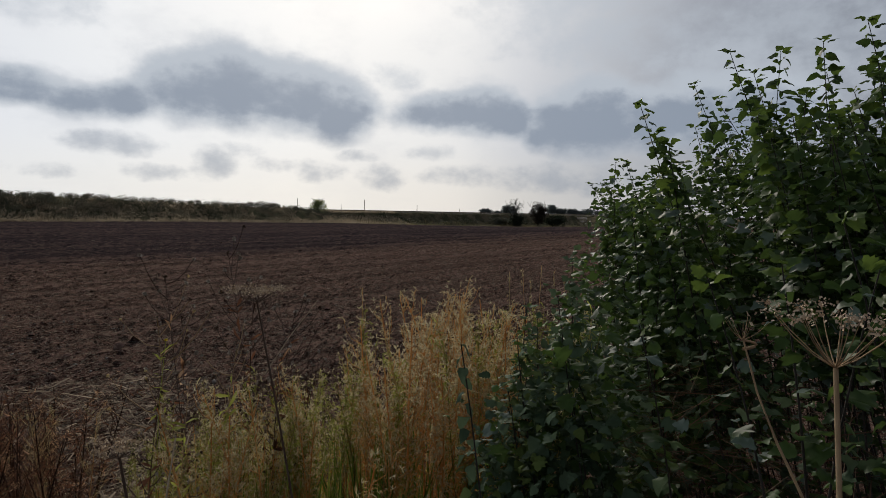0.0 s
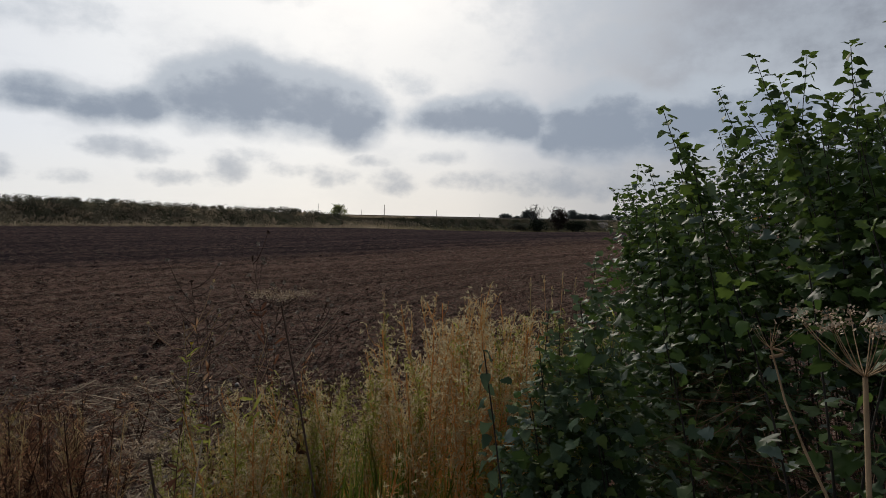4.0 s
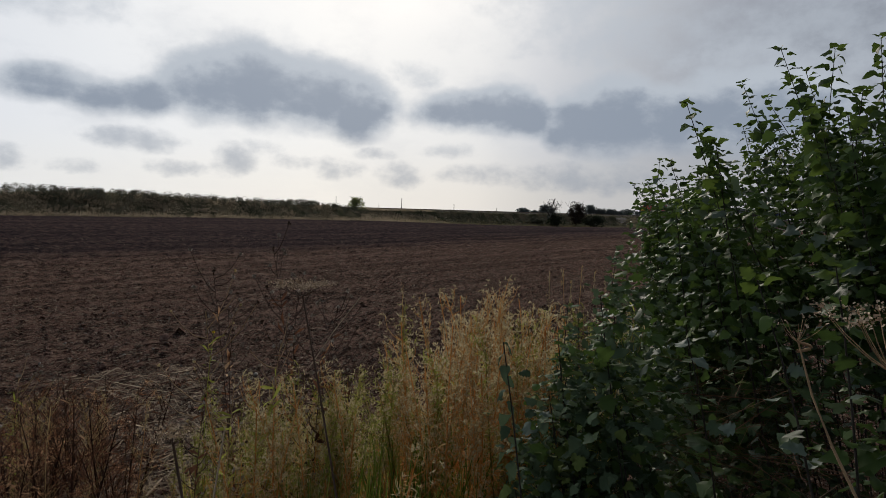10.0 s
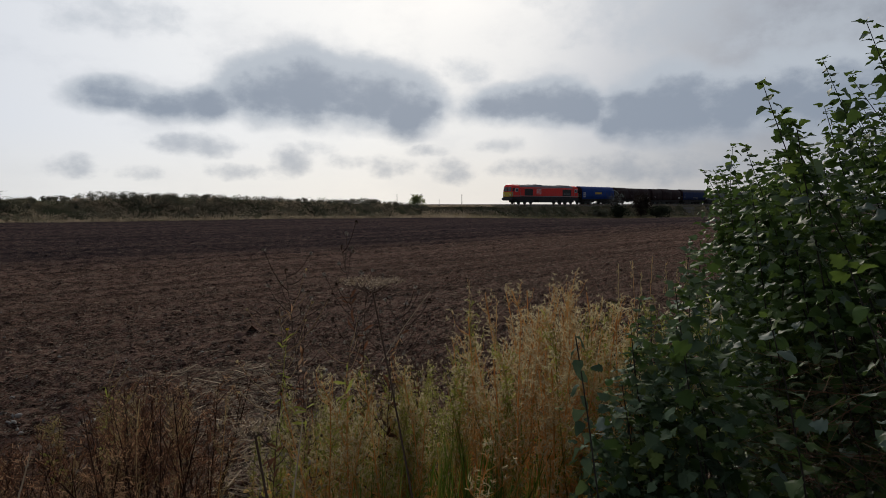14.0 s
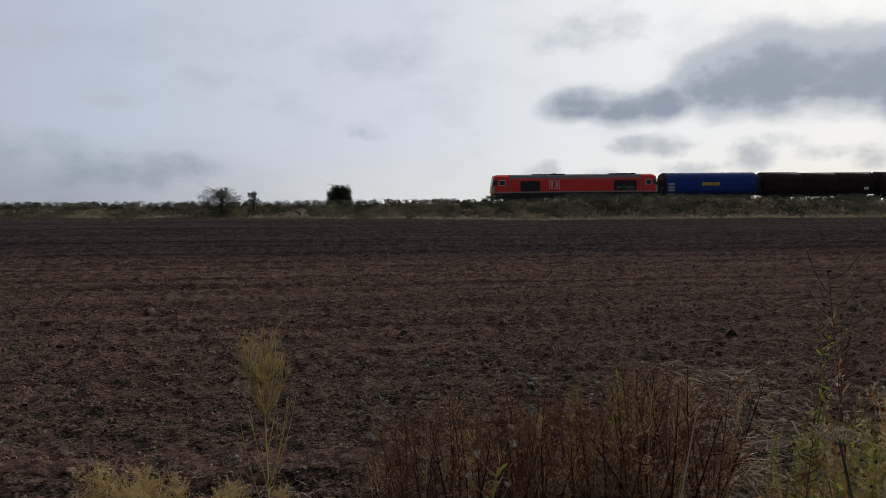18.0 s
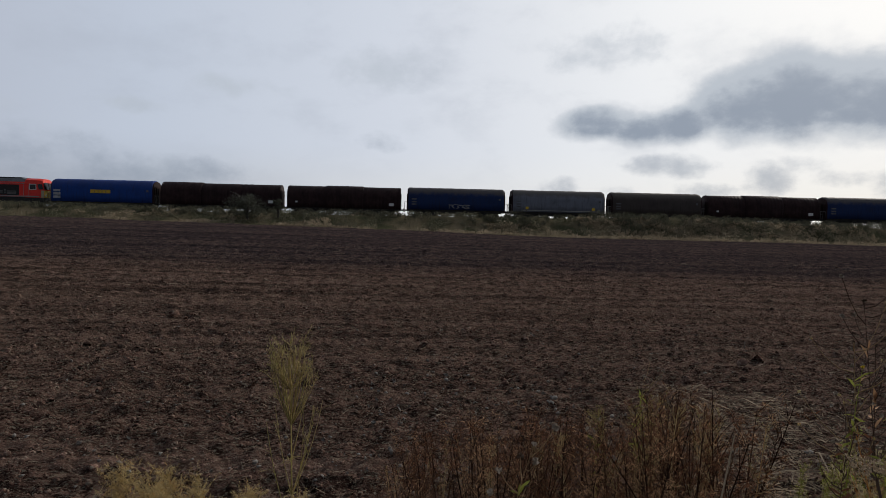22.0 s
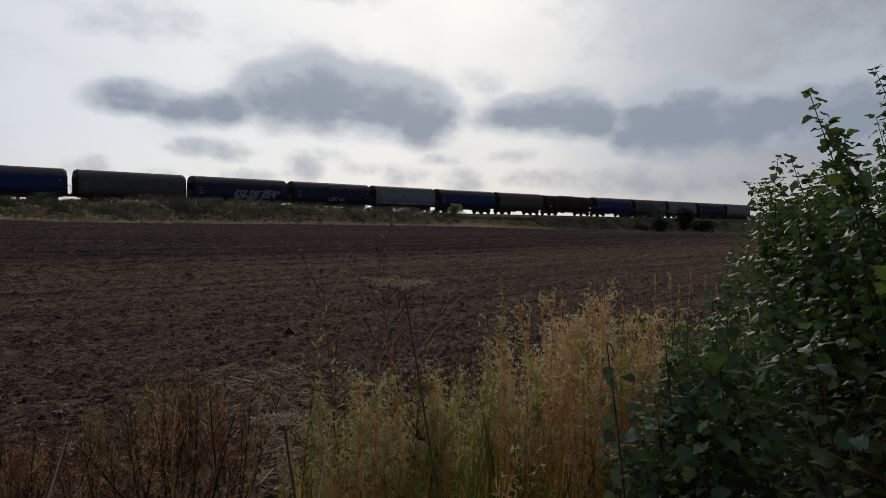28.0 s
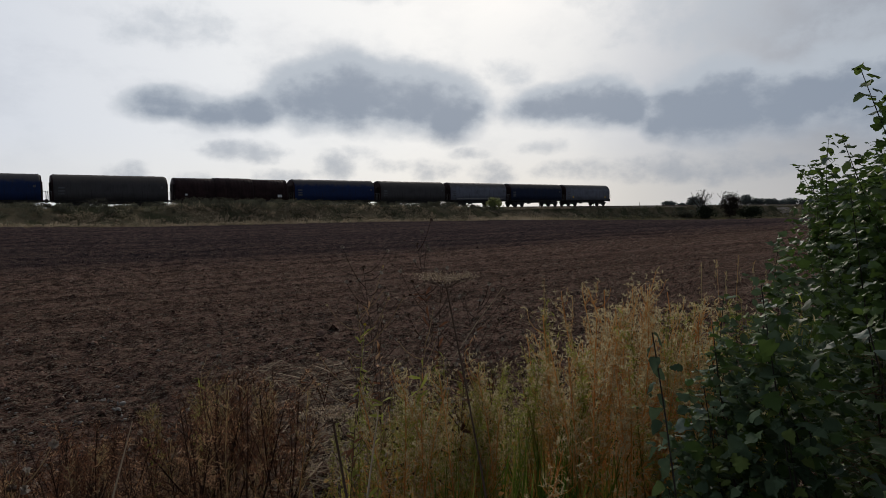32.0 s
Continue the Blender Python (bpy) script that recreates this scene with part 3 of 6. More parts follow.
def wagon_frame(length):
    h = length / 2
    bm = boxes((-h, h, -1.28, -1.12, 0.96, 1.2), (-h, h, 1.12, 1.28, 0.96, 1.2), (-h, -h + 0.25, -1.12, 1.12, 0.9, 1.2), (h - 0.25, h, -1.12, 1.12, 0.9, 1.2),
               (-h + 0.25, h - 0.25, -0.3, 0.3, 0.8, 1.15), (-h + 3.5, h - 3.5, -1.05, 1.05, 0.66, 0.96), (-h * 0.3, -h * 0.3 + 0.5, -1.1, -0.6, 0.5, 0.96))
    return bm


def rail_mesh():
    bm = bmesh.new()
    for y in (-1.2, -0.7):
        rod(bm, (0, y, 1.2), (0, y, 2.1), 0.02)
        rod(bm, (0.32, y, 1.2), (0.32, y, 2.1), 0.02)
        rod(bm, (0, y, 2.1), (0.32, y, 2.1), 0.02)
    rod(bm, (0, -1.2, 2.1), (0, -0.7, 2.1), 0.02)
    rod(bm, (0, -1.2, 1.7), (0, -0.7, 1.7), 0.02)
    return bm


def plate(root, name, x0, x1, z0, z1, material, y=-1.456, label="", thick=0.012):
    return part(name, boxes((x0, x1, y - thick, y, z0, z1)), material, root, label)


def scrawl(root, x0, x1, z0, z1, seed, spray):
    """Sprayed shapes that cannot be read: fat rounded strokes, linked in a row."""
    rnd = random.Random(seed)
    n = max(4, int((x1 - x0) / 0.62))
    w = (x1 - x0) / n
    for i in range(n):
        bm = bmesh.new()
        xa, hgt, mid = x0 + i * w, (z1 - z0) * rnd.uniform(0.8, 1.0), rnd.uniform(0.35, 0.65)
        corners = [(rnd.uniform(0.0, 0.25), 0.0), (rnd.uniform(0.0, 0.3), 1.0), (rnd.uniform(0.6, 0.95), rnd.uniform(0.8, 1.0)), (rnd.uniform(0.3, 0.6), mid), (rnd.uniform(0.7, 1.0), rnd.uniform(0.0, 0.3)), (rnd.uniform(0.2, 0.5), 0.0)]
        turn = rnd.randrange(3)
        path = corners[turn:] + corners[:turn]
        path = path[:rnd.choice((4, 5, 5, 6))]
        for k, (p, q) in enumerate(zip(path, path[1:])):
            a, b = (Vector((xa + (u * 1.7 - 0.35) * w, z0 + v * hgt)) for u, v in (p, q))
            d = (b - a).normalized() if (b - a).length > 0.01 else Vector((1, 0))
            m, r = Vector((-d.y, d.x)), rnd.uniform(0.08, 0.16) * (z1 - z0)
            ring = [a - d * r * 0.9, a - d * r * 0.5 - m * r * 0.9, b + d * r * 0.5 - m * r, b + d * r * 0.95, b + d * r * 0.5 + m * r * 0.9, a - d * r * 0.5 + m * r]
            y = -1.462 - 0.004 * k
            loft(bm, [[(c.x, y, c.y) for c in ring], [(c.x, y - 0.008, c.y) for c in ring]])
        part("graffiti_bar", bm, spray, root, "sprayed graffiti")


def tarp_wagon(length, colour, marks):
    root = new("covered_wagon")
    body = length - 1.02
    part("cover", shared(f"cover|{body:.1f}|{colour}", lambda: cover_mesh(body - 0.3, 9), TARPS[colour], True), None, root)
    for sx in (-1, 1):
        e = part("end_wall", shared(f"end_wall|{sx}", lambda: end_mesh(sx), HOOD), None, root)
        e.location.x = sx * (body / 2 - 0.06)
        buffers(root, sx * (body / 2 + 0.02), sx)
        r = part("handrail", shared("handrail", rail_mesh, GREY_METAL), None, root)
        r.location.x = body / 2 + 0.1 if sx > 0 else -body / 2 - 0.42
    part("underframe", shared(f"underframe|{body:.1f}", lambda: wagon_frame(body), BLACK), None, root)
    for x in (-body / 2 + 2.1, body / 2 - 2.1):
        add_bogie(root, x, (-0.9, 0.9))
    h = body / 2
    for z in (1.75, 2.05, 2.4):
        plate(root, "data_panel", -h + 0.5, -h + 1.1, z, z + 0.17, FADED, label="small pale data panel with unreadable lines")
    plate(root, "round_sign", h - 0.75, h - 0.5, 2.5, 2.75, FADED)
    if "sign" in marks:
        for x0, w in ((-1.35, 0.42), (-0.86, 0.4), (-0.39, 0.4), (0.08, 0.4), (0.55, 0.5)):
            plate(root, "sign_bar", x0, x0 + w, 2.25, 2.68, SIGN_YELLOW, label="yellow lettering bar")
        for z in (1.55, 1.95, 2.35):
            plate(root, "stripe_panel", -h + 0.35, -h + 1.2, z, z + 0.28, GRAFFITI, y=-1.47)
    if "graffiti" in marks:
        scrawl(root, -1.4, 4.9, 1.45, 2.5, int(length * 100), GRAFFITI if colour == "blue" else FADED_SPRAY)
    if "tag" in marks:
        scrawl(root, -0.8, 1.6, 1.4, 1.9, int(length * 90), FADED_SPRAY)
    if "yellow" in marks:
        for x in (-h + 1.7, h - 1.6):
            plate(root, "warning_label", x, x + 0.36, 1.5, 1.82, SIGN_YELLOW, label="yellow square label")
    if "stripe" in marks:
        plate(root, "lower_band", -h + 1.2, h - 0.8, 1.32, 1.42, STRIPE)
    return root


def hood_mesh(x0, x1, grow):
    bm = bmesh.new()
    o = arch(1.38 + grow, 1.12, 2.5, 3.86 + grow, 2.05, 11)
    rings = [[(x0, y * 0.97, z - 0.04 if z > 1.3 else z) for y, z in o], [(x0 + 0.1, y, z) for y, z in o], [(x1 - 0.1, y, z) for y, z in o],
             [(x1, y * 0.97, z - 0.04 if z > 1.3 else z) for y, z in o]]
    return loft(bm, rings)


def hood_wagon(length, high):
    """A coil wagon with three sliding hoods."""
    root = new("hooded_wagon")
    body = length - 0.95
    h, third = body / 2, body / 3
    for i in range(3):
        g = 0.09 if i == high else 0.0
        part("hood", shared(f"hood|{body:.1f}|{i}|{g}", lambda: hood_mesh(-h + third * i - 0.05, -h + third * (i + 1) + 0.05, g), HOOD, True), None, root)
    part("underframe", shared(f"underframe|{body:.1f}", lambda: wagon_frame(body), BLACK), None, root)
    for sx in (-1, 1):
        buffers(root, sx * h, sx)
        e = part("end_wall", shared(f"end_wall|{sx}", lambda: end_mesh(sx), HOOD), None, root)
        e.location.x = sx * (h - 0.1)
    for x in (-h + 2.2, h - 2.2):
        add_bogie(root, x, (-1.0, 1.0))
    plate(root, "data_panel", -h + 1.0, -h + 1.3, 1.7, 1.9, WHITE, y=-1.4)
    plate(root, "data_panel", h - 1.4, h - 0.8, 1.5, 1.85, WHITE, y=-1.4)
    return root


def locomotive():
    root = new("locomotive")
    h = 10.9
    side = [(-1.32, 1.56), (-1.33, 1.9), (-1.33, 3.02), (-1.27, 3.2), (1.27, 3.2), (1.33, 3.02), (1.33, 1.9), (1.32, 1.56)]
    bm = bmesh.new()
    loft(bm, [[(x, y, z) for y, z in side] for x in (-h + 2.3, h - 2.3)])
    part("body", bm, RED, root, "bright red side panels")
    for sx in (-1, 1):
        o = [(-1.32, 1.5), (-1.33, 1.9), (-1.33, 2.9), (-1.22, 3.42), (-0.7, 3.62), (0.7, 3.62), (1.22, 3.42), (1.33, 2.9), (1.33, 1.9), (1.32, 1.5)]
        rings = []
        for x, w, lean in ((2.29, 1.0, 0), (0.85, 1.0, 0), (0.12, 0.84, 0.2)):
            rings.append([(sx * (h - x - (lean * max(0.0, (z - 2.3)) if lean else 0)), y * w, z - (0.06 if lean and z > 3 else 0)) for y, z in o])
        bm = bmesh.new()
        loft(bm, rings if sx > 0 else rings[::-1])
        cab = part("cab", bm, RED, root)
        bm = boxes((sx * h - 0.125 if sx > 0 else -h + 0.1, sx * h - 0.1 if sx > 0 else -h + 0.125, -1.1, 1.1, 1.5, 2.3), bevel=0.01)
        part("nose", bm, YELLOW, cab, "yellow warning end")
        for sy in (-1, 1):
            q = [(0.42, 1.232, 1.52), (0.42, 1.232, 2.3), (0.13, 1.15, 2.3), (0.13, 1.15, 1.52)]
            bm = bmesh.new()
            loft(bm, [[(sx * (h - a), sy * b, c) for a, b, c in q], [(sx * (h - a + 0.012), sy * (b + 0.014), c) for a, b, c in q]])
            part("nose_corner", bm, CREAM, cab, "pale cream chamfered cab corner")
            q = [(0.66, 1.29, 2.42), (0.8, 1.31, 3.0), (0.36, 1.2, 3.0), (0.2, 1.17, 2.42)]
            bm = bmesh.new()
            loft(bm, [[(sx * (h - a), sy * b, c) for a, b, c in q], [(sx * (h - a + 0.012), sy * (b + 0.014), c) for a, b, c in q]])
            part("corner_window", bm, CAB_GLASS, cab)
        for y0, y1 in ((-0.95, -0.08), (0.08, 0.95)):
            bm = bmesh.new()
            x0 = h - 0.17
            q = [(x0, y0, 2.42), (x0, y1, 2.42), (x0 - 0.1, y1 * 0.95, 3.15), (x0 - 0.1, y0 * 0.95, 3.15)]
            loft(bm, [[(sx * (a + 0.06), b, c) for a, b, c in q], [(sx * (a - 0.02), b, c) for a, b, c in q]])
            part("windscreen", bm, CAB_GLASS, cab)
        for y in (-1.336, 1.336):
            bm = boxes((sx * (h - 1.35) - 0.42, sx * (h - 1.35) + 0.42, y - 0.01, y + 0.01, 2.36, 3.0), bevel=0.008)
            win = part("cab_window_frame", bm, WHITE, cab, "pale window frame")
            bm = boxes((sx * (h - 1.35) - 0.34, sx * (h - 1.35) + 0.34, y - 0.02, y + 0.02, 2.43, 2.92))
            part("cab_window", bm, CAB_GLASS, win)
            bm = boxes((sx * (h - 2.12) - 0.26, sx * (h - 2.12) + 0.26, y - 0.006, y + 0.006, 1.58, 3.1), bevel=0.004)
            part("cab_door", bm, RED, cab)
            for q in (-0.31, 0.31):
                bm = bmesh.new()
                rod(bm, (sx * (h - 2.12) + q, y * 1.012, 1.5), (sx * (h - 2.12) + q, y * 1.012, 2.9), 0.018)
                part("grab_rail", bm, STRIPE, cab)
        for y in (-0.8, 0.8):
            bm = bmesh.new()
            rod(bm, (sx * (h - 0.1), y, 1.75), (sx * (h - 0.02), y, 1.75), 0.12, 0.11, 10)
            part("headlight", bm, WHITE, cab)
        buffers(root, sx * (h - 0.14), sx)
        bm = boxes((min(sx * (h - 0.2), sx * (h - 1.4)), max(sx * (h - 0.2), sx * (h - 1.4)), -1.25, 1.25, 0.75, 1.5), bevel=0.03)
        part("buffer_beam", bm, BLACK, root)
        add_bogie(root, sx * 6.6, (-1.85, 0.0, 1.85))
    bm = bmesh.new()
    roof = [(-1.27, 3.2), (-1.02, 3.5), (-0.6, 3.64), (0.6, 3.64), (1.02, 3.5), (1.27, 3.2)]
    loft(bm, [[(x, y, z + 0.004) for y, z in roof] for x in (-h + 2.3, h - 2.3)])
    part("roof", bm, ROOF_GREY, root, "weathered grey roof")
    bm = boxes((-5.6, -3.4, -0.75, 0.75, 3.6, 3.69), (-3.3, -1.3, -0.8, 0.8, 3.6, 3.71), (-2.9, -2.3, -0.3, 0.3, 3.68, 3.77), (4.6, 8.0, -0.8, 0.8, 3.6, 3.72), (0.5, 3.6, -0.5, 0.5, 3.6, 3.66), bevel=0.03)
    part("roof_equipment", bm, DARK_GRILLE, root, "dark roof grilles and silencer")
    for y, sgn in ((-1.332, -1), (1.332, 1)):
        for x0, x1 in ((-7.2, -4.65), (4.95, 7.95)):
            g = part("grille", boxes((x0, x1, min(y, y + sgn * 0.012), max(y, y + sgn * 0.012), 1.72, 2.88), bevel=0.004), DARK_GRILLE, root, "dark radiator grille")
            for i in range(8):
                z = 1.78 + i * 0.14
                part("louvre", boxes((x0 + 0.06, x1 - 0.06, min(y + sgn * 0.012, y + sgn * 0.03), max(y + sgn * 0.012, y + sgn * 0.03), z, z + 0.05)), BLACK, g)
        part("sole_stripe", boxes((-h + 0.6, h - 0.6, min(y, y + sgn * 0.014), max(y, y + sgn * 0.014), 1.57, 1.68)), STRIPE, root, "pale grey stripe along the sole")
        part("cantrail_stripe", boxes((-h + 2.3, h - 2.3, min(y, y + sgn * 0.012), max(y, y + sgn * 0.012), 3.0, 3.05)), STRIPE, root)
    # badge: a white outline with two plain marks
    for r in ((-3.5, -2.1, 2.0, 2.08), (-3.5, -2.1, 2.82, 2.9), (-3.5, -3.42, 2.08, 2.82), (-2.18, -2.1, 2.08, 2.82), (-3.25, -2.98, 2.2, 2.7), (-2.62, -2.35, 2.2, 2.7)):
        plate(root, "badge_bar", *r, WHITE, y=-1.334)
    for r in ((5.3, 6.0, 1.95, 2.25), (6.2, 6.35, 1.9, 2.4), (6.5, 7.6, 1.85, 2.2)):
        plate(root, "engine_casing", *r, GREY_METAL, y=-1.346)
    for ob in root.children_recursive:
        if not ob.name.startswith(("bogie", "wheel", "buffer")):
            for v in ob.data.vertices:
                v.co.z += 0.12 * max(0.0, v.co.z - 1.42)
    part("underframe", boxes((-h + 1.0, h - 1.0, -1.3, 1.3, 0.82, 1.56), bevel=0.02), BLACK, root)
    part("fuel_tank", boxes((-2.7, 2.5, -1.25, 1.25, 0.4, 1.12), bevel=0.12), BLACK, root)
    part("air_tank", boxes((2.7, 3.6, -1.2, -0.6, 0.55, 1.1), bevel=0.08), GREY_METAL, root)
    return root


# joints between the vehicles, in metres behind the leading end
JOINTS = [21.5, 34.8, 50.4, 65.5, 78.8, 91.6, 104.1, 119.3, 132.5, 145.8, 158.6, 171.4, 184.1, 197.5, 210.2, 223.7, 237.2, 249.8, 263.4, 276.0,
          291.0, 304.4, 317.2, 330.1, 343.5, 356.6]
KINDS = [("bright_blue", "sign"), ("hood", 0), ("hood", 1), ("blue", "tag"), ("pale", "yellow stripe"), ("brown", ""), ("hood", 1), ("blue", ""),
         ("blue", "graffiti"), ("grey", ""), ("brown", ""), ("brown", ""), ("blue", ""), ("grey", ""), ("navy", "graffiti"), ("navy", "tag"),
         ("pale", "stripe"), ("blue", ""), ("grey", ""), ("hood", 1), ("blue", ""), ("grey", ""), ("pale", "stripe"), ("navy", ""), ("pale", "yellow")]
NAMES = {"bright_blue": "clean bright blue tarpaulin-covered steel wagon with yellow lettering bars", "blue": "dusty blue tarpaulin-covered steel wagon on two bogies",
         "navy": "faded navy tarpaulin-covered steel wagon on two bogies", "pale": "pale grey tarpaulin-covered steel wagon on two bogies",
         "grey": "dirty grey tarpaulin-covered steel wagon on two bogies", "brown": "brown-grey tarpaulin-covered steel wagon on two bogies"}


def build_train():
    made = [(tagged(locomotive(), "red diesel freight locomotive with grey roof and black underframe", "locomotive"), 10.28)]
    for i, (kind, extra) in enumerate(KINDS):
        a, b = JOINTS[i], JOINTS[i + 1]
        if kind == "hood":
            w = tagged(hood_wagon(b - a, extra), "brown-black coil wagon with three sliding steel hoods", "wagon", "wagons of the freight train")
        else:
            words = NAMES[kind] + (", sprayed with graffiti" if "graffiti" in extra or "tag" in extra else "")
            w = tagged(tarp_wagon(b - a, kind, extra), words, "wagon", "wagons of the freight train")
        made.append((w, (a + b) / 2))
    return made


TRAIN = build_train()


def front(t):
    """Where the train's leading end is along the railway."""
    u = t - 19.0
    return -8.39 - 20.242 * u + 0.0889 * u * u


def on_track(s):
    x, y = place(s, TRACK_D + bend(s))
    slope = (bend(s + 0.5) - bend(s - 0.5))
    return pose(x, y, RAIL_Z, 0, 0, math.degrees(atan2(AY + slope * NY, AX + slope * NX)))


# ---- plants: materials ----
def foliage(name, dark, light, shine=0.5, through=0.3, third=None, share=0.2, scale=1.5, clump=0.5):
    """Leaves or stalks: colour differs from leaf to leaf and in patches; light passes through."""
    k = Tree(name)
    r = k.math("FRACT", k.math("ADD", k.island(), k.chance()))
    patch = k.noise(k.at(), scale, 3.0)
    f = k.math("ADD", k.math("MULTIPLY", k.smooth(r, 0.15, 0.95), 1.0 - clump), k.math("MULTIPLY", k.smooth(patch, 0.3, 0.7), clump))
    c = k.mix(f, (*dark, 1), (*light, 1))
    if third:
        pick = k.math("FRACT", k.math("MULTIPLY", r, 7.31))
        if clump > 0.5:
            pick = k.math("ADD", k.math("MULTIPLY", pick, 0.3), k.math("MULTIPLY", k.smooth(k.noise(k.vec("ADD", k.at(), (9.0, 4.0, 2.0)), scale * 0.8, 2.0), 0.3, 0.7), 0.7))
        c = k.mix(k.smooth(pick, 1.0 - share, 1.0 - share + 0.04), c, (*third, 1))
    c = k.mix(k.math("MULTIPLY", k.noise(k.at(), 60.0, 2.0), 0.25), c, tuple(0.5 * v for v in dark) + (1,))
    k.done(c, shine, spec=0.13 if shine < 0.5 else 0.06)
    if through:
        t = k.node("ShaderNodeBsdfTranslucent", k.mix(0.5, c, (*(min(1, 1.6 * v) for v in light), 1)))
        k.put(k.out.inputs[0], k.node("ShaderNodeMixShader", through, k.bsdf.outputs[0], t))
    return k.m


def bark(name, dark, light, scale=30.0):
    k = Tree(name)
    p = k.at()
    n = k.noise(k.vec("MULTIPLY", p, (1, 1, 0.3)), scale, 5.0)
    k.bump(n, 0.5, 0.01)
    return k.done(k.mix(n, (*dark, 1), (*light, 1)), 0.85)


TIP_LEAF = foliage("young_poplar_leaf", (0.0402, 0.0704, 0.0141), (0.121, 0.181, 0.0351), 0.48, 0.36, (0.0503, 0.0901, 0.0251), 0.3, 4.0, 0.3)
GREY_LEAF = foliage("dull_poplar_leaf", (0.0337, 0.0589, 0.0309), (0.133, 0.189, 0.105), 0.62, 0.18, (0.126, 0.168, 0.0421), 0.2, 4.0, 0.4)
PALE_WEED = foliage("pale_sprawling_weed", (0.3, 0.21, 0.085), (0.72, 0.55, 0.29), 0.8, 0.35, (0.5, 0.27, 0.09), 0.2, 5.0, 0.4)
FEATHER = foliage("feathery_seed", (0.391, 0.303, 0.156), (0.704, 0.586, 0.381), 0.8, 0.4, (0.489, 0.332, 0.137), 0.2, 4.0, 0.5)
LEAF = foliage("poplar_leaf", (0.0168, 0.0357, 0.0126), (0.0946, 0.157, 0.0378), 0.49, 0.24, (0.126, 0.168, 0.131), 0.16, 3.0)
POPLAR_STEM = bark("poplar_stem", (0.018, 0.015, 0.01), (0.045, 0.038, 0.026), 80)
STRAW_WEED = foliage("straw_weed", (0.251, 0.165, 0.0684), (0.752, 0.593, 0.331), 0.7, 0.35, (0.627, 0.308, 0.114), 0.22, 5.0, 0.5)
GREEN_WEED = foliage("green_weed", (0.125, 0.14, 0.026), (0.42, 0.45, 0.1), 0.65, 0.42, (0.6, 0.48, 0.22), 0.14, 5.0, 0.6)
TALL_WEED = foliage("seeded_tan_weed", (0.24, 0.185, 0.085), (0.7, 0.55, 0.28), 0.75, 0.3, (0.5, 0.44, 0.16), 0.25, 6.0, 0.3)
OLIVE_WEED = foliage("olive_weed", (0.11, 0.095, 0.03), (0.42, 0.35, 0.13), 0.7, 0.35, (0.5, 0.38, 0.18), 0.3, 5.0, 0.4)
BROWN_WEED = foliage("brown_weed", (0.0251, 0.0143, 0.0108), (0.359, 0.165, 0.0897), 0.8, 0.2, (0.754, 0.485, 0.269), 0.35, 4.0, 0.7)
DEAD_STEM = foliage("dead_dock_stem", (0.018, 0.011, 0.008), (0.09, 0.05, 0.034), 0.8, 0.05, (0.2, 0.13, 0.08), 0.12, 4.0, 0.3)
DEAD_TANGLE = foliage("dead_tangle", (0.03, 0.018, 0.011), (0.2, 0.12, 0.072), 0.8, 0.1, (0.22, 0.16, 0.1), 0.15, 4.0, 0.4)
BROAD_GREEN = foliage("broad_green_blade", (0.04, 0.075, 0.012), (0.15, 0.22, 0.035), 0.55, 0.4, (0.35, 0.28, 0.08), 0.2, 5.0, 0.4)
RUST_STEM = foliage("rusty_stem", (0.45, 0.165, 0.05), (0.86, 0.42, 0.14), 0.8, 0.3, (0.72, 0.47, 0.19), 0.3, 5.0, 0.6)
GRASS = foliage("green_grass", (0.1, 0.115, 0.02), (0.36, 0.34, 0.07), 0.55, 0.5, (0.6, 0.36, 0.13), 0.45, 4.0)
TAN_GRASS = foliage("tan_bank_grass", (0.24, 0.195, 0.13), (0.52, 0.43, 0.31), 0.8, 0.36, (0.17, 0.16, 0.1), 0.3, 0.5, 0.85)
PALE_GRASS = foliage("pale_long_grass", (0.1, 0.1, 0.045), (0.36, 0.31, 0.16), 0.8, 0.3, (0.07, 0.075, 0.035), 0.3, 0.6, 0.7)
BANK_GREEN = foliage("bank_greenery", (0.095, 0.092, 0.06), (0.26, 0.245, 0.165), 0.8, 0.18, (0.38, 0.325, 0.23), 0.2, 0.5, 0.85)
SCRUB = foliage("bramble_scrub", (0.055, 0.057, 0.041), (0.165, 0.164, 0.116), 0.8, 0.16, (0.26, 0.225, 0.165), 0.18, 0.5, 0.82)
DARK_TREE = foliage("dark_tree_leaf", (0.014, 0.02, 0.012), (0.035, 0.046, 0.024), 0.6, 0.15, None, 0.2, 0.5)
RUSSET_TREE = foliage("russet_thorn_leaf", (0.020, 0.014, 0.012), (0.045, 0.034, 0.026), 0.6, 0.15, None, 0.2, 0.5)
LIGHT_TREE = foliage("light_shrub_leaf", (0.12, 0.15, 0.06), (0.3, 0.33, 0.14), 0.6, 0.5, None, 0.2, 0.5)
GREY_TREE = foliage("grey_sallow_leaf", (0.05, 0.056, 0.044), (0.125, 0.13, 0.1), 0.7, 0.2, None, 0.2, 0.5)
# distance haze is put into this pale bluish-grey leaf colour
HAZED_TREE = foliage("hazed_tree_leaf", (0.09, 0.105, 0.105), (0.16, 0.18, 0.17), 0.8, 0.35, None, 0.2, 0.1)
TREE_BARK = bark("tree_bark", (0.03, 0.026, 0.022), (0.08, 0.07, 0.058), 6)
PALE_STALK = bark("pale_dry_stalk", (0.3, 0.22, 0.13), (0.5, 0.4, 0.27), 40)
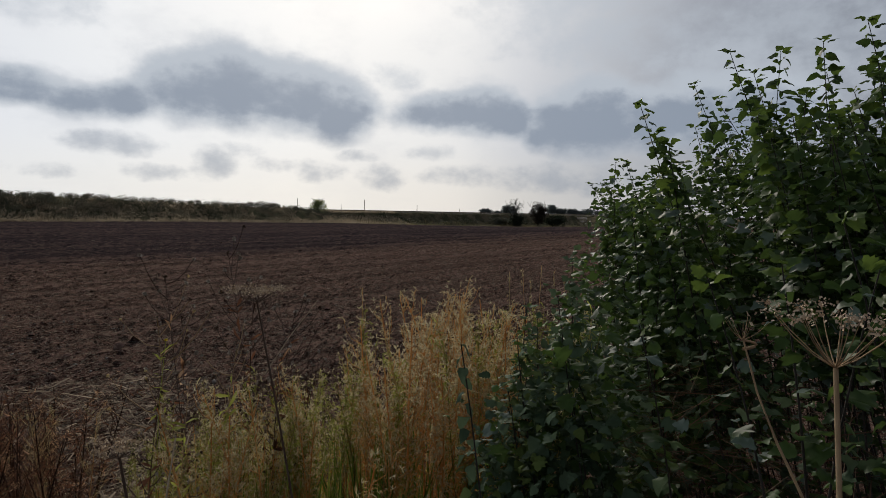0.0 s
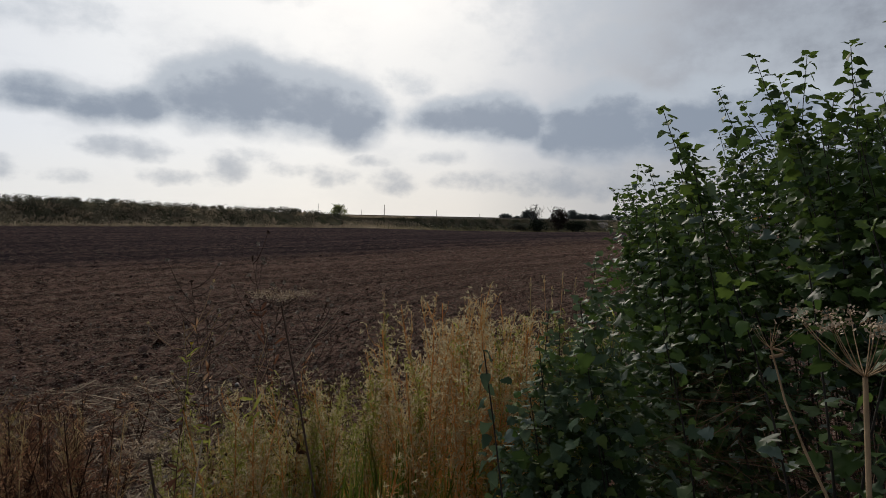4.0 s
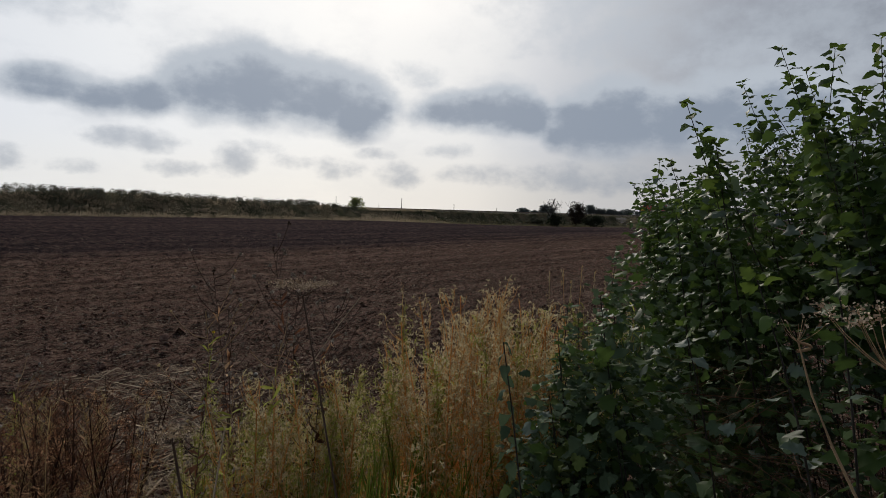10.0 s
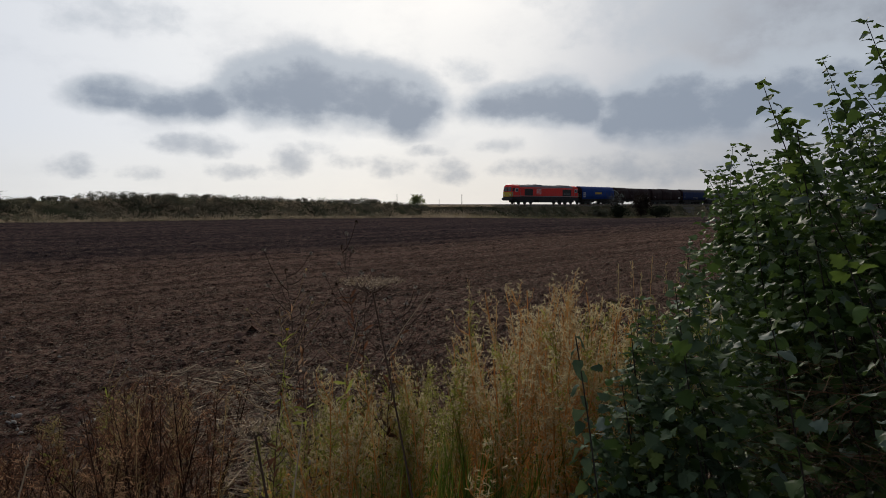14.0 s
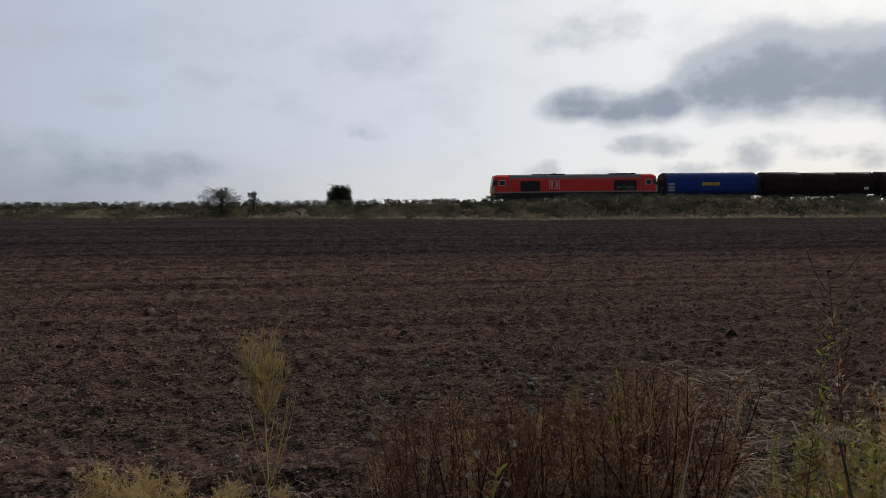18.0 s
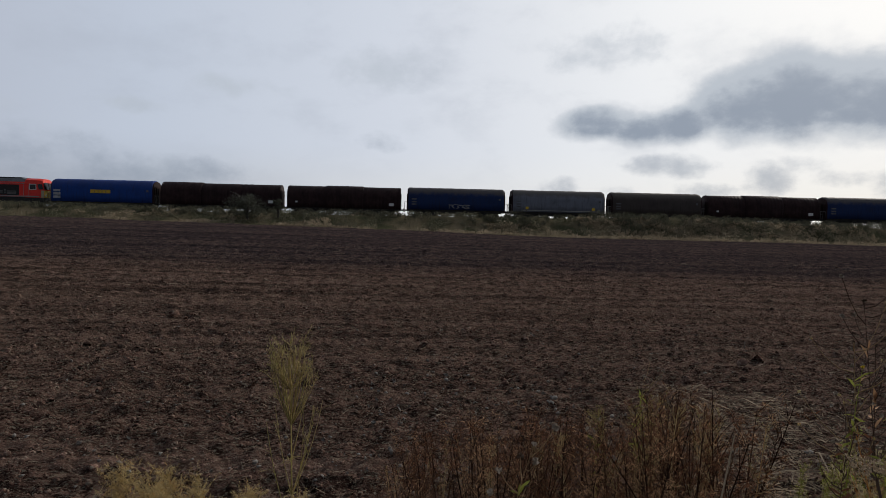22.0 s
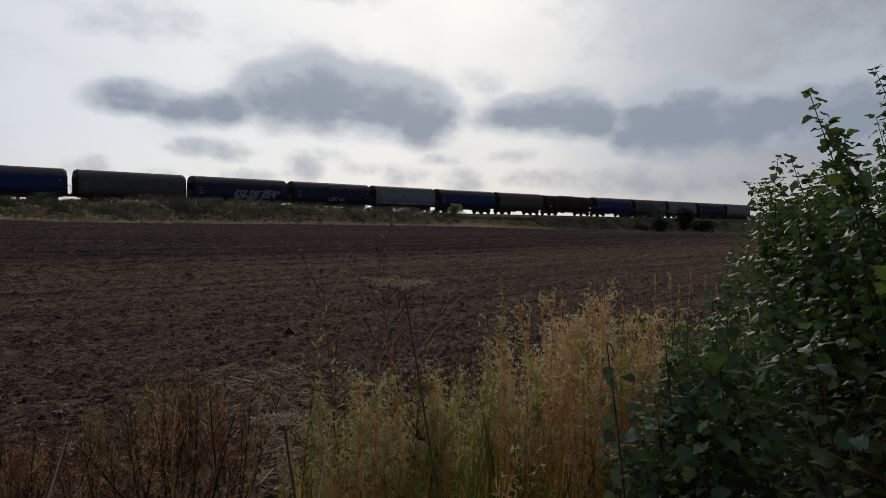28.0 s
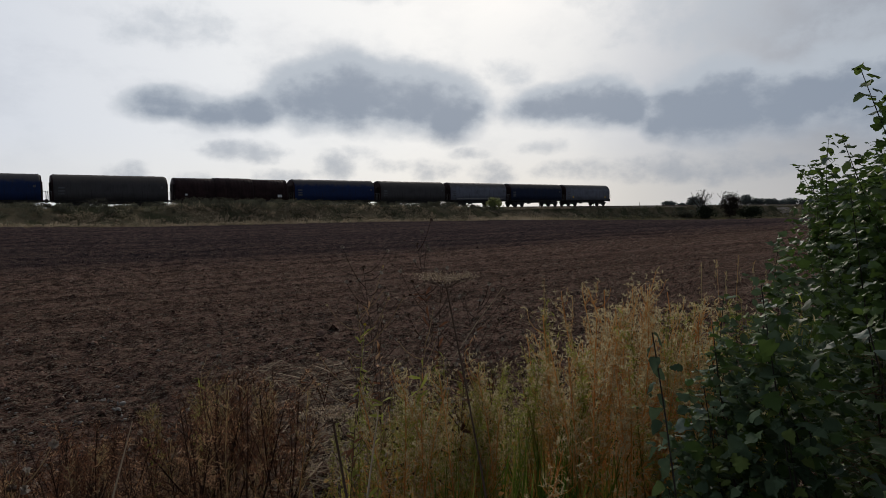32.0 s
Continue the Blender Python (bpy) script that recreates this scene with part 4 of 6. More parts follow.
TAN_STALK = bark("tan_dry_stalk", (0.26, 0.165, 0.08), (0.46, 0.32, 0.17), 40)
DARK_STALK = bark("dark_dead_stalk", (0.045, 0.026, 0.016), (0.12, 0.072, 0.042), 40)
DOCK_STALK = bark("brown_dead_stalk", (0.045, 0.024, 0.016), (0.13, 0.075, 0.05), 40)
SEED = bark("dry_seed", (0.4, 0.29, 0.18), (0.7, 0.56, 0.38), 90)
FLUFF = bark("seed_fluff", (0.28, 0.23, 0.17), (0.5, 0.44, 0.36), 60)
PETAL = paint("yellow_petal", (0.75, 0.55, 0.02), 0.6, 0.05)
PALE_LITTER = foliage("bleached_straw", (0.12, 0.088, 0.06), (0.46, 0.36, 0.25), 0.8, 0.0, (0.06, 0.044, 0.032), 0.35, 3.0, 0.3)
STRAW_BIT = foliage("loose_straw", (0.15, 0.112, 0.082), (0.5, 0.4, 0.29), 0.75, 0.0, (0.05, 0.038, 0.03), 0.3, 2.0)


# ---- plants: shapes as arrays ----
def cast(tv, tf, where, turn, size):
    """Copies of a small shape: places (N,3), turns (N,3,3), sizes (N,) or (N,3)."""
    tv, tf = np.asarray(tv, float), np.asarray(tf)
    size = np.asarray(size, float)
    size = size[:, None] * np.ones(3) if size.ndim == 1 else size
    v = np.einsum("nij,nkj->nki", turn, tv[None] * size[:, None, :]) + where[:, None, :]
    f = tf[None] + (np.arange(len(where)) * len(tv))[:, None, None]
    return v.reshape(-1, 3), f.reshape(-1, tf.shape[1])


def frames(along, up):
    """Turns whose x lies along one way and whose z lies near another."""
    x = along / np.linalg.norm(along, axis=1)[:, None]
    y = np.cross(up, x)
    y = y / np.maximum(np.linalg.norm(y, axis=1), 1e-6)[:, None]
    return np.stack([x, y, np.cross(x, y)], -1)


def tri(faces):
    out = []
    for f in faces:
        out += [(f[0], f[i], f[i + 1]) for i in range(1, len(f) - 1)]
    return np.array(out)


def join(*pairs):
    vs, fs, n = [], [], 0
    for v, f in pairs:
        vs.append(v), fs.append(np.asarray(f) + n)
        n += len(v)
    return np.concatenate(vs), np.concatenate(fs)


def stuff(name, v, f, mat, label, category, smooth=False):
    return tagged(new(name, grid_mesh(name, v, f, [mat], smooth=smooth)), label, category, kind="stuff")


def leaf_shape(seed, wide=0.46, lobed=False):
    """A coarsely toothed poplar leaf of length one, folded along its midrib."""
    rnd = random.Random(seed)
    half = [(0.02, 0.0), (0.06, 0.26), (0.17, 0.42), (0.25, 0.38), (0.37, 0.45), (0.47, 0.37), (0.60, 0.36), (0.71, 0.24), (0.85, 0.16), (1.0, 0.0)]
    if lobed:
        half = [(0.02, 0.0), (0.0, 0.22), (0.11, 0.45), (0.23, 0.34), (0.36, 0.58), (0.46, 0.36), (0.60, 0.44), (0.69, 0.23), (0.82, 0.21), (1.0, 0.0)]
    pts = [(x, y * wide / 0.46 * rnd.uniform(0.9, 1.1)) for x, y in half]
    ring = pts + [(x, -y * rnd.uniform(0.9, 1.1)) for x, y in pts[-2:0:-1]]
    bow, fold, twist = rnd.uniform(0.0, 0.4) if lobed else rnd.uniform(0.25, 0.7), rnd.uniform(-0.35, 0.3), rnd.uniform(-0.35, 0.35)
    v = [(x, y, fold * abs(y) - bow * x * x + twist * x * y + 0.05 * sin(9 * x + seed) + 0.16 * y * sin(11 * x + 2.0 * seed)) for x, y in ring]
    v += [(0.3, 0, -bow * 0.09), (0.62, 0, -bow * 0.38)]
    a, b, n = len(ring), len(ring) + 1, len(ring)
    f = [(i, (i + 1) % n, a if (ring[i][0] + ring[(i + 1) % n][0]) / 2 < 0.46 else b) for i in range(n)]
    f += [(5, b, a), (n - 5, a, b)]
    v.append((-0.28, 0.0, 0.05))
    v.append((-0.28, 0.012, 0.05))
    f += [(0, len(v) - 2, len(v) - 1)]
    return np.array(v), np.array(f)


def limb(points, r0, r1, n=5):
    """A tapered bent stem through points, as arrays."""
    p = np.asarray(points, float)
    t = np.gradient(p, axis=0)
    t /= np.linalg.norm(t, axis=1)[:, None]
    ref = np.where(np.abs(t[:, 2:3]) < 0.9, [[0, 0, 1.0]], [[1.0, 0, 0]])
    u = np.cross(ref, t)
    u /= np.linalg.norm(u, axis=1)[:, None]
    w = np.cross(t, u)
    r = np.linspace(r0, r1, len(p))[:, None, None]
    a = np.arange(n) * 2 * pi / n
    v = p[:, None] + r * (np.cos(a)[None, :, None] * u[:, None] + np.sin(a)[None, :, None] * w[:, None])
    i = np.arange(len(p) * n).reshape(len(p), n)
    q = np.stack([i[:-1], np.roll(i, -1, 1)[:-1], np.roll(i, -1, 1)[1:], i[1:]], -1).reshape(-1, 4)
    f = np.concatenate([q[:, [0, 1, 2]], q[:, [0, 2, 3]]])
    return v.reshape(-1, 3), f


def arc(a, b, sag, n=6):
    a, b = np.asarray(a, float), np.asarray(b, float)
    t = np.linspace(0, 1, n)[:, None]
    return a + (b - a) * t + np.asarray(sag, float) * 4 * t * (1 - t)


BLADE_V = np.array([(0, -0.5, 0), (0, 0.5, 0), (0.04, -0.38, 0.5), (0.04, 0.38, 0.5), (0.2, 0, 1.0)])
BLADE_F = np.array([(0, 1, 3), (0, 3, 2), (2, 3, 4)])


def blades(rng, where, height, width, lean):
    n = len(where)
    a = rng.uniform(0, 2 * pi, n)
    tilt = rng.normal(0, lean, n)
    ca, sa, ct, st = np.cos(a), np.sin(a), np.cos(tilt), np.sin(tilt)
    turn = np.stack([np.stack([ca * ct, -sa, ca * st], -1), np.stack([sa * ct, ca, sa * st], -1), np.stack([-st, 0 * a, ct], -1)], 1)
    return cast(BLADE_V, BLADE_F, where, turn, np.stack([height * rng.uniform(0.4, 2.2, n), width, height], -1))


def random_turns(rng, n, flat=0.0):
    z = rng.normal(0, 1, (n, 3))
    z[:, 2] += flat
    x = rng.normal(0, 1, (n, 3))
    return frames(np.cross(z, x), z)


# ---- poplar scrub beside the field ----
def bush_top(az):
    return np.interp(az, [2, 4.4, 7, 8.7, 11, 13, 13.6, 15.7, 17.7, 20, 22, 24.4, 28, 31, 36, 50], [-26, -17, -12, -8, -6, -1, 2.0, 4.5, 8.6, 8.4, 10.0, 12.5, 12.5, 13, 14.5, 17])


def build_poplar():
    rng = np.random.default_rng(11)
    root = tagged(new("poplar_bush"), "dense dark green poplar suckers with toothed leaves, at the field margin", "bush")
    root.location = (*polar(24, 2.5), 0)
    base = np.array(root.location)
    shoots = [(13.6, 2.9, 2.2, 1), (15.7, 5.0, 1.9, 1), (14.4, 2.2, 2.05, 1), (17.7, 9.9, 1.25, 1), (18.9, 7.6, 1.32, 1), (16.6, 5.0, 1.5, 1), (21.9, 11.3, 1.75, 1), (23.7, 10.0, 1.8, 1),
              (24.6, 13.7, 1.5, 1), (28.3, 13.4, 1.65, 1), (31.2, 13.9, 1.5, 1), (34.0, 15.0, 1.5, 1), (26.9, 8.6, 1.25, 1), (33.2, 8.5, 1.1, 1), (29.8, 10.0, 1.4, 1),
              (38.0, 15.5, 1.5, 1), (42.0, 15.0, 1.5, 1), (24.0, -4.5, 1.0, 1), (18.6, -9.0, 1.02, 1), (8.4, -8.2, 1.5, 1), (7.6, -10.6, 1.35, 1), (29.5, -3.0, 0.95, 1)]
    for _ in range(330):
        az = rng.uniform(4.0, 46)
        dist = rng.uniform(1.7, 2.7) if az < 13 else rng.uniform(2.7, 4.6) if az < 26 or rng.random() < 0.7 else rng.uniform(2.0, 3.2)
        drop = rng.uniform(3.5, 7.5) if rng.random() < 0.4 else rng.uniform(5, 19)
        if az < 13:
            drop = rng.uniform(0.5, 9)
            if rng.random() < 0.45:
                continue
        shoots.append((az, max(bush_top(az) - drop, -25.0), dist, 0))
    for _ in range(34):
        shoots.append((rng.uniform(14.2, 21), rng.uniform(-1.5, 3.4), rng.uniform(3.2, 4.8), 0))
    for _ in range(22):
        az = rng.uniform(5.0, 13.5)
        shoots.append((az, bush_top(az) - rng.uniform(0.3, 7), rng.uniform(1.7, 2.5), 0))
    for _ in range(11):
        az = rng.uniform(24, 46)
        shoots.append((az, bush_top(az) - rng.uniform(2.0, 6.5), rng.uniform(1.25, 1.9), 1))
    for az, el, dist in ((33.5, 0.5, 1.0), (36.0, -3.0, 0.95)):
        shoots.append((az, el, dist, 1))
    for az, el, dist, key in [row for row in shoots if row[3] and row[1] > 1.5 and row[2] < 2.3]:
        if az > 15:
            shoots.append((az + rng.normal(0.6, 1.2), el - rng.uniform(1.0, 4.0), dist * rng.uniform(0.96, 1.1), 1))
    # leaf rows: kinds 0 grown, 1 young, 2 dull
    leaves, near_leaves = ([], [], []), []

    def add(p, along, up, size, kind, near=False):
        row = (p, along, up, size, kind)
        if near:
            near_leaves.append(row)
        else:
            leaves[kind].append(row)
    for az, el, dist, key in shoots:
        if key:
            dist *= 1.35 if el < 1.5 else 1.85
        x, y = polar(az, dist)
        tip = np.array([x, y, 1.61 + dist * tan(radians(el))])
        fx, fy = polar(az + rng.normal(11 if key and el > 1.5 else 6, 3.5), dist * rng.uniform(0.92, 1.08))
        foot = np.array([fx, fy, 0.0])
        sag = np.array([rng.normal(0, 0.07), rng.normal(0, 0.05), rng.uniform(-0.05, 0.1)])
        path = arc(foot, tip, sag, 11)
        if key or rng.random() < 0.4:
            v, f = limb(path - base, 0.0055 if key else 0.0042, 0.0013, 5)
            part("stem", grid_mesh("stem", v, f, [POPLAR_STEM], smooth=True), None, root)
        length = np.linalg.norm(tip - foot)
        n = int(length * (0.8 if key else 0.72) / (0.016 if key and el > 1.5 else 0.019))
        turn0 = rng.uniform(0, 6.28)
        dull = az < 12.5
        for i in range(n):
            u = 1.0 - 0.8 * (max(0, i - 2) / n) ** 1.05
            q = u * (len(path) - 1)
            j = min(int(q), len(path) - 2)
            p = path[j] + (path[j + 1] - path[j]) * (q - j)
            if az > 22 and p[2] < 1.15 and rng.random() < 0.88:
                continue
            a = turn0 + i * 2.4 + rng.normal(0, 0.35)
            rise = 0.9 if i < 4 else rng.choice([0.8, 0.1]) + rng.normal(0.0, 0.35)
            grow = (min(0.03 + 0.0015 * i, 0.048) if el > 1.5 else min(0.026 + 0.0012 * i, 0.042)) if key else min(0.022 + 0.0024 * i, 0.05)
            size = grow * rng.uniform(0.6, 1.3) * (0.86 if dull else 1.0)
            al = np.array([cos(a), sin(a), 0.15 + 0.3 * rng.random()])
            stalk_end = p + al * size * rng.uniform(0.2, 0.34)
            along = np.array([cos(a), sin(a), rise - (0.3 if i > 4 else 0.0)])
            level = 0.38 if el > 1.5 and p[2] > 1.5 else 0.5
            up = np.array([cos(a) * 0.15 + rng.normal(0, level), sin(a) * 0.15 + rng.normal(0.05, level), 0.9])
            kind = 2 if rng.random() < (0.6 if dull else 0.4 if p[2] < 1.3 else 0.0) else 1 if (i < 5 and key) or (i < 3 and rng.random() < 0.5) or rng.random() < (0.22 if el > 1.5 and p[2] > 1.45 else 0.08) else 0
            add(stalk_end, along, up, size, kind, key and el > -12 and dist < 3.4)
            if i > (20 if key else 7) and rng.random() < 0.8:
                b = a + rng.uniform(1.5, 4.5)
                al = np.array([cos(b), sin(b), rng.normal(-0.15, 0.45)])
                pp = p + al * rng.uniform(0.05, 0.15)
                add(pp, al, np.array([cos(b) * 0.1 + rng.normal(0, 0.45), sin(b) * 0.1 + rng.normal(0, 0.45), 0.9]), size * rng.uniform(0.55, 1.0), 2 if dull else 0)
    mats = (LEAF, TIP_LEAF, GREY_LEAF)
    shapes = [leaf_shape(i, w, i % 3 > 0) for i, w in enumerate((0.5, 0.44, 0.5, 0.46, 0.40, 0.46, 0.42, 0.48, 0.42, 0.52, 0.44, 0.4))]
    meshes = [[grid_mesh("leaf", v, f, [m], smooth=False) for v, f in shapes] for m in mats]
    order = rng.permutation(len(near_leaves))
    for n, i in enumerate(order):
        p, along, up, size, kind = near_leaves[i]
        if n >= 300:
            leaves[kind].append(near_leaves[i])
            continue
        m = frames(along[None], up[None])[0]
        ob = part("leaf", meshes[kind][(n % 4) * 3 if p[2] > 1.75 else n % 12], None, root)
        ob.matrix_basis = Matrix.Translation(Vector(p - base)) @ Matrix(m.tolist()).to_4x4() @ Matrix.Scale(size, 4)
    for kind in range(3):
        got = []
        for i, (tv, tf) in enumerate(shapes):
            rows = [r for j, r in enumerate(leaves[kind]) if ((j % 4) * 3 if r[0][2] > 1.75 else j % 12) == i]
            if not rows:
                continue
            w, al, up, sz = (np.array([r[c] for r in rows]) for c in range(4))
            got.append(cast(tv, tf, w - base, frames(al, up), sz))
        v, f = join(*got)
        tagged(part("foliage", grid_mesh("foliage", v, f, [mats[kind]]), None, root), kind="stuff")


build_poplar()


# ---- weeds of the field margin ----
NARROW_V = np.array([(0, -0.035, 0), (0, 0.035, 0), (0.45, -0.055, 0.13), (0.45, 0.055, 0.13), (0.8, 0.03, 0.06), (1.0, 0, -0.16)])
NARROW_F = np.array([(0, 1, 3), (0, 3, 2), (2, 3, 4), (2, 4, 5)])


def horseweed(seed):
    """A narrow-leaved weed one metre high, in four groups: stem, withered low leaves, upper leaves, seed tops."""
    rng = np.random.default_rng(seed)
    stem = arc((0, 0, 0), (rng.normal(0, 0.07), rng.normal(0, 0.07), 0.97), (rng.normal(0, 0.03), rng.normal(0, 0.03), 0), 9)

    def along(u):
        q = np.clip(np.asarray(u) * 8, 0, 7.999)
        j = q.astype(int)
        return stem[j] + (stem[j + 1] - stem[j]) * (q - j)[:, None]

    def leaves(at, rise, size):
        n = len(at)
        a = rng.uniform(0, 6.28, n)
        d = np.stack([np.cos(a), np.sin(a), rise], -1)
        return cast(NARROW_V, NARROW_F, at, frames(d, np.stack([0 * a, 0 * a, 1 + 0 * a], -1) + rng.normal(0, 0.35, (n, 3))), size)
    stems, low, high, top = [limb(stem, 0.0042, 0.0016, 4)], [], [], []
    n = 160
    u = rng.uniform(0.08, 0.64, n)
    low.append(leaves(along(u), rng.normal(-0.5, 0.6, n), rng.uniform(0.016, 0.042, n)))
    n = 150
    u = rng.uniform(0.42, 0.95, n)
    high.append(leaves(along(u), rng.normal(0.75, 0.5, n), rng.uniform(0.016, 0.04, n) * (1.25 - 0.5 * u)))
    for b in range(15):
        u = rng.uniform(0.5, 0.98)
        q = along([u])[0]
        a = b * 2.4 + rng.normal(0, 0.4)
        ln = rng.uniform(0.06, 0.15) * (1.35 - 0.75 * u)
        end = q + np.array([cos(a) * ln * 0.6, sin(a) * ln * 0.6, ln * rng.uniform(0.8, 1.3)])
        stems.append(limb(arc(q, end, (cos(a) * ln * 0.15, sin(a) * ln * 0.15, -0.1 * ln), 4), 0.0013, 0.0006, 3))
        n = 9
        t = rng.uniform(0.1, 1.0, n)[:, None]
        high.append(leaves(q + (end - q) * t, rng.normal(0.9, 0.5, n), rng.uniform(0.012, 0.03, n)))
        for k in range(3):
            c = q + (end - q) * rng.uniform(0.45, 1.05) + rng.normal(0, 0.011, 3)
            m = 6
            d = rng.normal(0, 0.7, (m, 3)) + [0, 0, 0.8]
            top.append(cast(np.array([(0, -0.07, 0), (0, 0.07, 0), (0.7, 0.12, 0.08), (1, 0, -0.05)]), np.array([(0, 1, 2), (0, 2, 3)]),
                            np.repeat(c[None], m, 0), frames(d, rng.normal(0, 1, (m, 3))), rng.uniform(0.007, 0.016, m)))
    return [join(*g) for g in (stems, low, high, top)]


def wispy(seed, branches=36, droop=0.25, spread=0.12, leaf=0.0085, bits_per=24, thick=0.005, low=0.22, rise=(0.5, 1.7), only=""):
    """A finely branched dry weed one unit high."""
    rng = np.random.default_rng(seed)
    bits = []
    bend_to = np.array([rng.normal(0, 0.06), rng.normal(0, 0.06), 1.0])
    stem = arc((0, 0, 0), bend_to, (rng.normal(0, 0.03), rng.normal(0, 0.03), 0), 7)
    bits.append(limb(stem, thick, 0.0014, 4))
    kinds = [False]
    tv = np.array([(0, -0.1, 0), (0, 0.1, 0), (1, 0, 0.12)])
    tf = np.array([(0, 1, 2)])
    for b in range(branches):
        u = rng.uniform(low, 1.0)
        q = stem[min(int(u * 6), 5)] + (stem[min(int(u * 6), 5) + 1] - stem[min(int(u * 6), 5)]) * (u * 6 % 1)
        a = rng.uniform(0, 6.28)
        ln = spread * rng.uniform(0.45, 1.2) * (1.15 - 0.55 * u)
        end = q + np.array([cos(a) * ln, sin(a) * ln, ln * rng.uniform(*rise)])
        path = arc(q, end, (0, 0, -ln * droop), 4)
        bits.append(limb(path, 0.0018, 0.0007, 3))
        kinds += [False, True]
        n = rng.integers(bits_per - 4, bits_per + 8)
        t = rng.uniform(0.2, 1.05, n)[:, None]
        at = q + (end - q) * t + rng.normal(0, 0.007, (n, 3))
        along = rng.normal(0, 1, (n, 3)) + [0, 0, 0.6]
        bits.append(cast(tv, tf, at, frames(along, rng.normal(0, 1, (n, 3))), leaf * rng.uniform(0.5, 1.3, n) * np.where(rng.random(n) < 0.15, 2.2, 1.0)))
    top = max(v[:, 2].max() for v, _ in bits)
    keep = [b for b, leafy in zip(bits, kinds) if not only or leafy == (only == "bits")]
    v, f = join(*keep)
    return v / top, f


def upright_turns(rng, n, lean=0.1):
    a = rng.uniform(0, 2 * pi, n)
    z = np.stack([rng.normal(0, lean, n), rng.normal(0, lean, n), np.ones(n)], -1)
    return frames(np.cross(z, np.stack([np.cos(a), np.sin(a), 0 * a], -1)), z)


def scatter_weeds(rng, shapes, spots, wide=1.0, lean=0.09):
    """Copies of weed shapes at (x, y, height)."""
    spots = np.asarray(spots)
    got = []
    for i, (tv, tf) in enumerate(shapes):
        s = spots[i::len(shapes)]
        h = s[:, 2]
        got.append(cast(tv, tf, np.stack([s[:, 0], s[:, 1], 0 * h], -1), upright_turns(rng, len(s), lean), np.stack([h * wide, h * wide, h], -1)))
    return join(*got)


def weed_top(az):
    return np.interp(az, [-34, -28, -24, -19.5, -11.6, -7, -3.3, 0.4, 3.6, 6.3, 7.8, 11, 14, 20], [-22, -19, -17, -15, -14.2, -12.2, -8.6, -6.3, -7.2, -8.5, -7, -7, -6, -6])


def build_margin():
    rng = np.random.default_rng(5)
    kinds = [horseweed(200 + i) for i in range(9)]
    spots = []
    hearts = [(1.0, 2.7), (1.9, 2.9), (3.4, 2.8), (4.6, 2.9), (0.0, 2.6), (-3.3, 2.5), (-4.2, 2.6), (-6.6, 2.5), (-8.0, 2.45), (-11.6, 2.4), (-13.5, 2.4), (-16.5, 2.3), (-19.5, 2.2)]
    sure = len(hearts)
    hearts += [(rng.uniform(-12, 13), rng.uniform(2.2, 3.1)) for _ in range(22)] + [(rng.uniform(-25, -10), rng.uniform(2.0, 2.8)) for _ in range(20)]
    for i, (az0, d0) in enumerate(hearts):
        lift = 0.1 if i < sure else rng.exponential(3.2)
        for _ in range(rng.integers(3, 6)):
            az, dist = az0 + rng.normal(0, 1.3), d0 + rng.normal(0, 0.13)
            z = 1.6 + dist * tan(radians(weed_top(az) + 0.4 - lift - rng.exponential(1.5)))
            if z > 0.3:
                spots.append((*polar(az, dist), z))
    spots = np.array(spots)
    green = value_noise(spots[:, 0] * 2.3, spots[:, 1] * 1.7, 8) + rng.normal(0, 0.15, len(spots)) > -0.08
    for alive, lot in ((True, spots[green]), (False, spots[~green])):
        for g, (name, mat, label) in enumerate((
                ("weed_stems", OLIVE_WEED if alive else RUST_STEM, "thin upright stems of the margin weeds"),
                ("withered_leaves", RUST_STEM, "orange-brown withered leaves low on the margin weeds"),
                ("weed_leaves", GREEN_WEED if alive else STRAW_WEED, "narrow yellowing green weed leaves along the field margin" if alive else "narrow straw-yellow dried weed leaves along the field margin"),
                ("seed_tops", FEATHER, "pale feathery seed tops over the margin weeds"))):
            stuff(name, *scatter_weeds(np.random.default_rng(77), [k[g] for k in kinds], lot, 1.0), mat, label, "weeds")
    # curled dead leaves hanging among them
    n = 420
    pick = spots[rng.integers(0, len(spots), n)]
    at = np.stack([pick[:, 0] + rng.normal(0, 0.05, n), pick[:, 1] + rng.normal(0, 0.05, n), pick[:, 2] * rng.uniform(0.25, 0.72, n)], -1)
    v, f = leaf_shape(77, 0.3)
    stuff("curled_leaves", *cast(v * [1, 1, 1.6], f, at, random_turns(rng, n), rng.uniform(0.015, 0.038, n)), RUST_STEM, "curled rusty dead leaves hanging in the margin weeds", "leaves")
    # grass blades between them
    n = 800
    az, dist = rng.uniform(-30, 12, n), rng.uniform(1.9, 3.2, n)
    top = 1.6 + dist * np.tan(np.radians(weed_top(az) - rng.exponential(6, n) - 3.0))
    h = np.clip(top, 0.12, 0.62)
    w = np.stack([dist * np.sin(np.radians(az)), dist * np.cos(np.radians(az)), 0 * az], -1)
    stuff("grass", *blades(rng, w, h, rng.uniform(0.004, 0.009, n), 0.13), GRASS, "green and straw grass blades standing at the field margin", "grass")
    # broad green blades at the foot of the weeds
    n = 300
    az = np.concatenate([rng.normal(c, 1.3, n // 6) for c in (-18, -13.5, -11, -7.5, -5, -1)])
    dist = rng.uniform(1.85, 2.5, n)
    w = np.stack([dist * np.sin(np.radians(az)), dist * np.cos(np.radians(az)), 0 * az], -1)
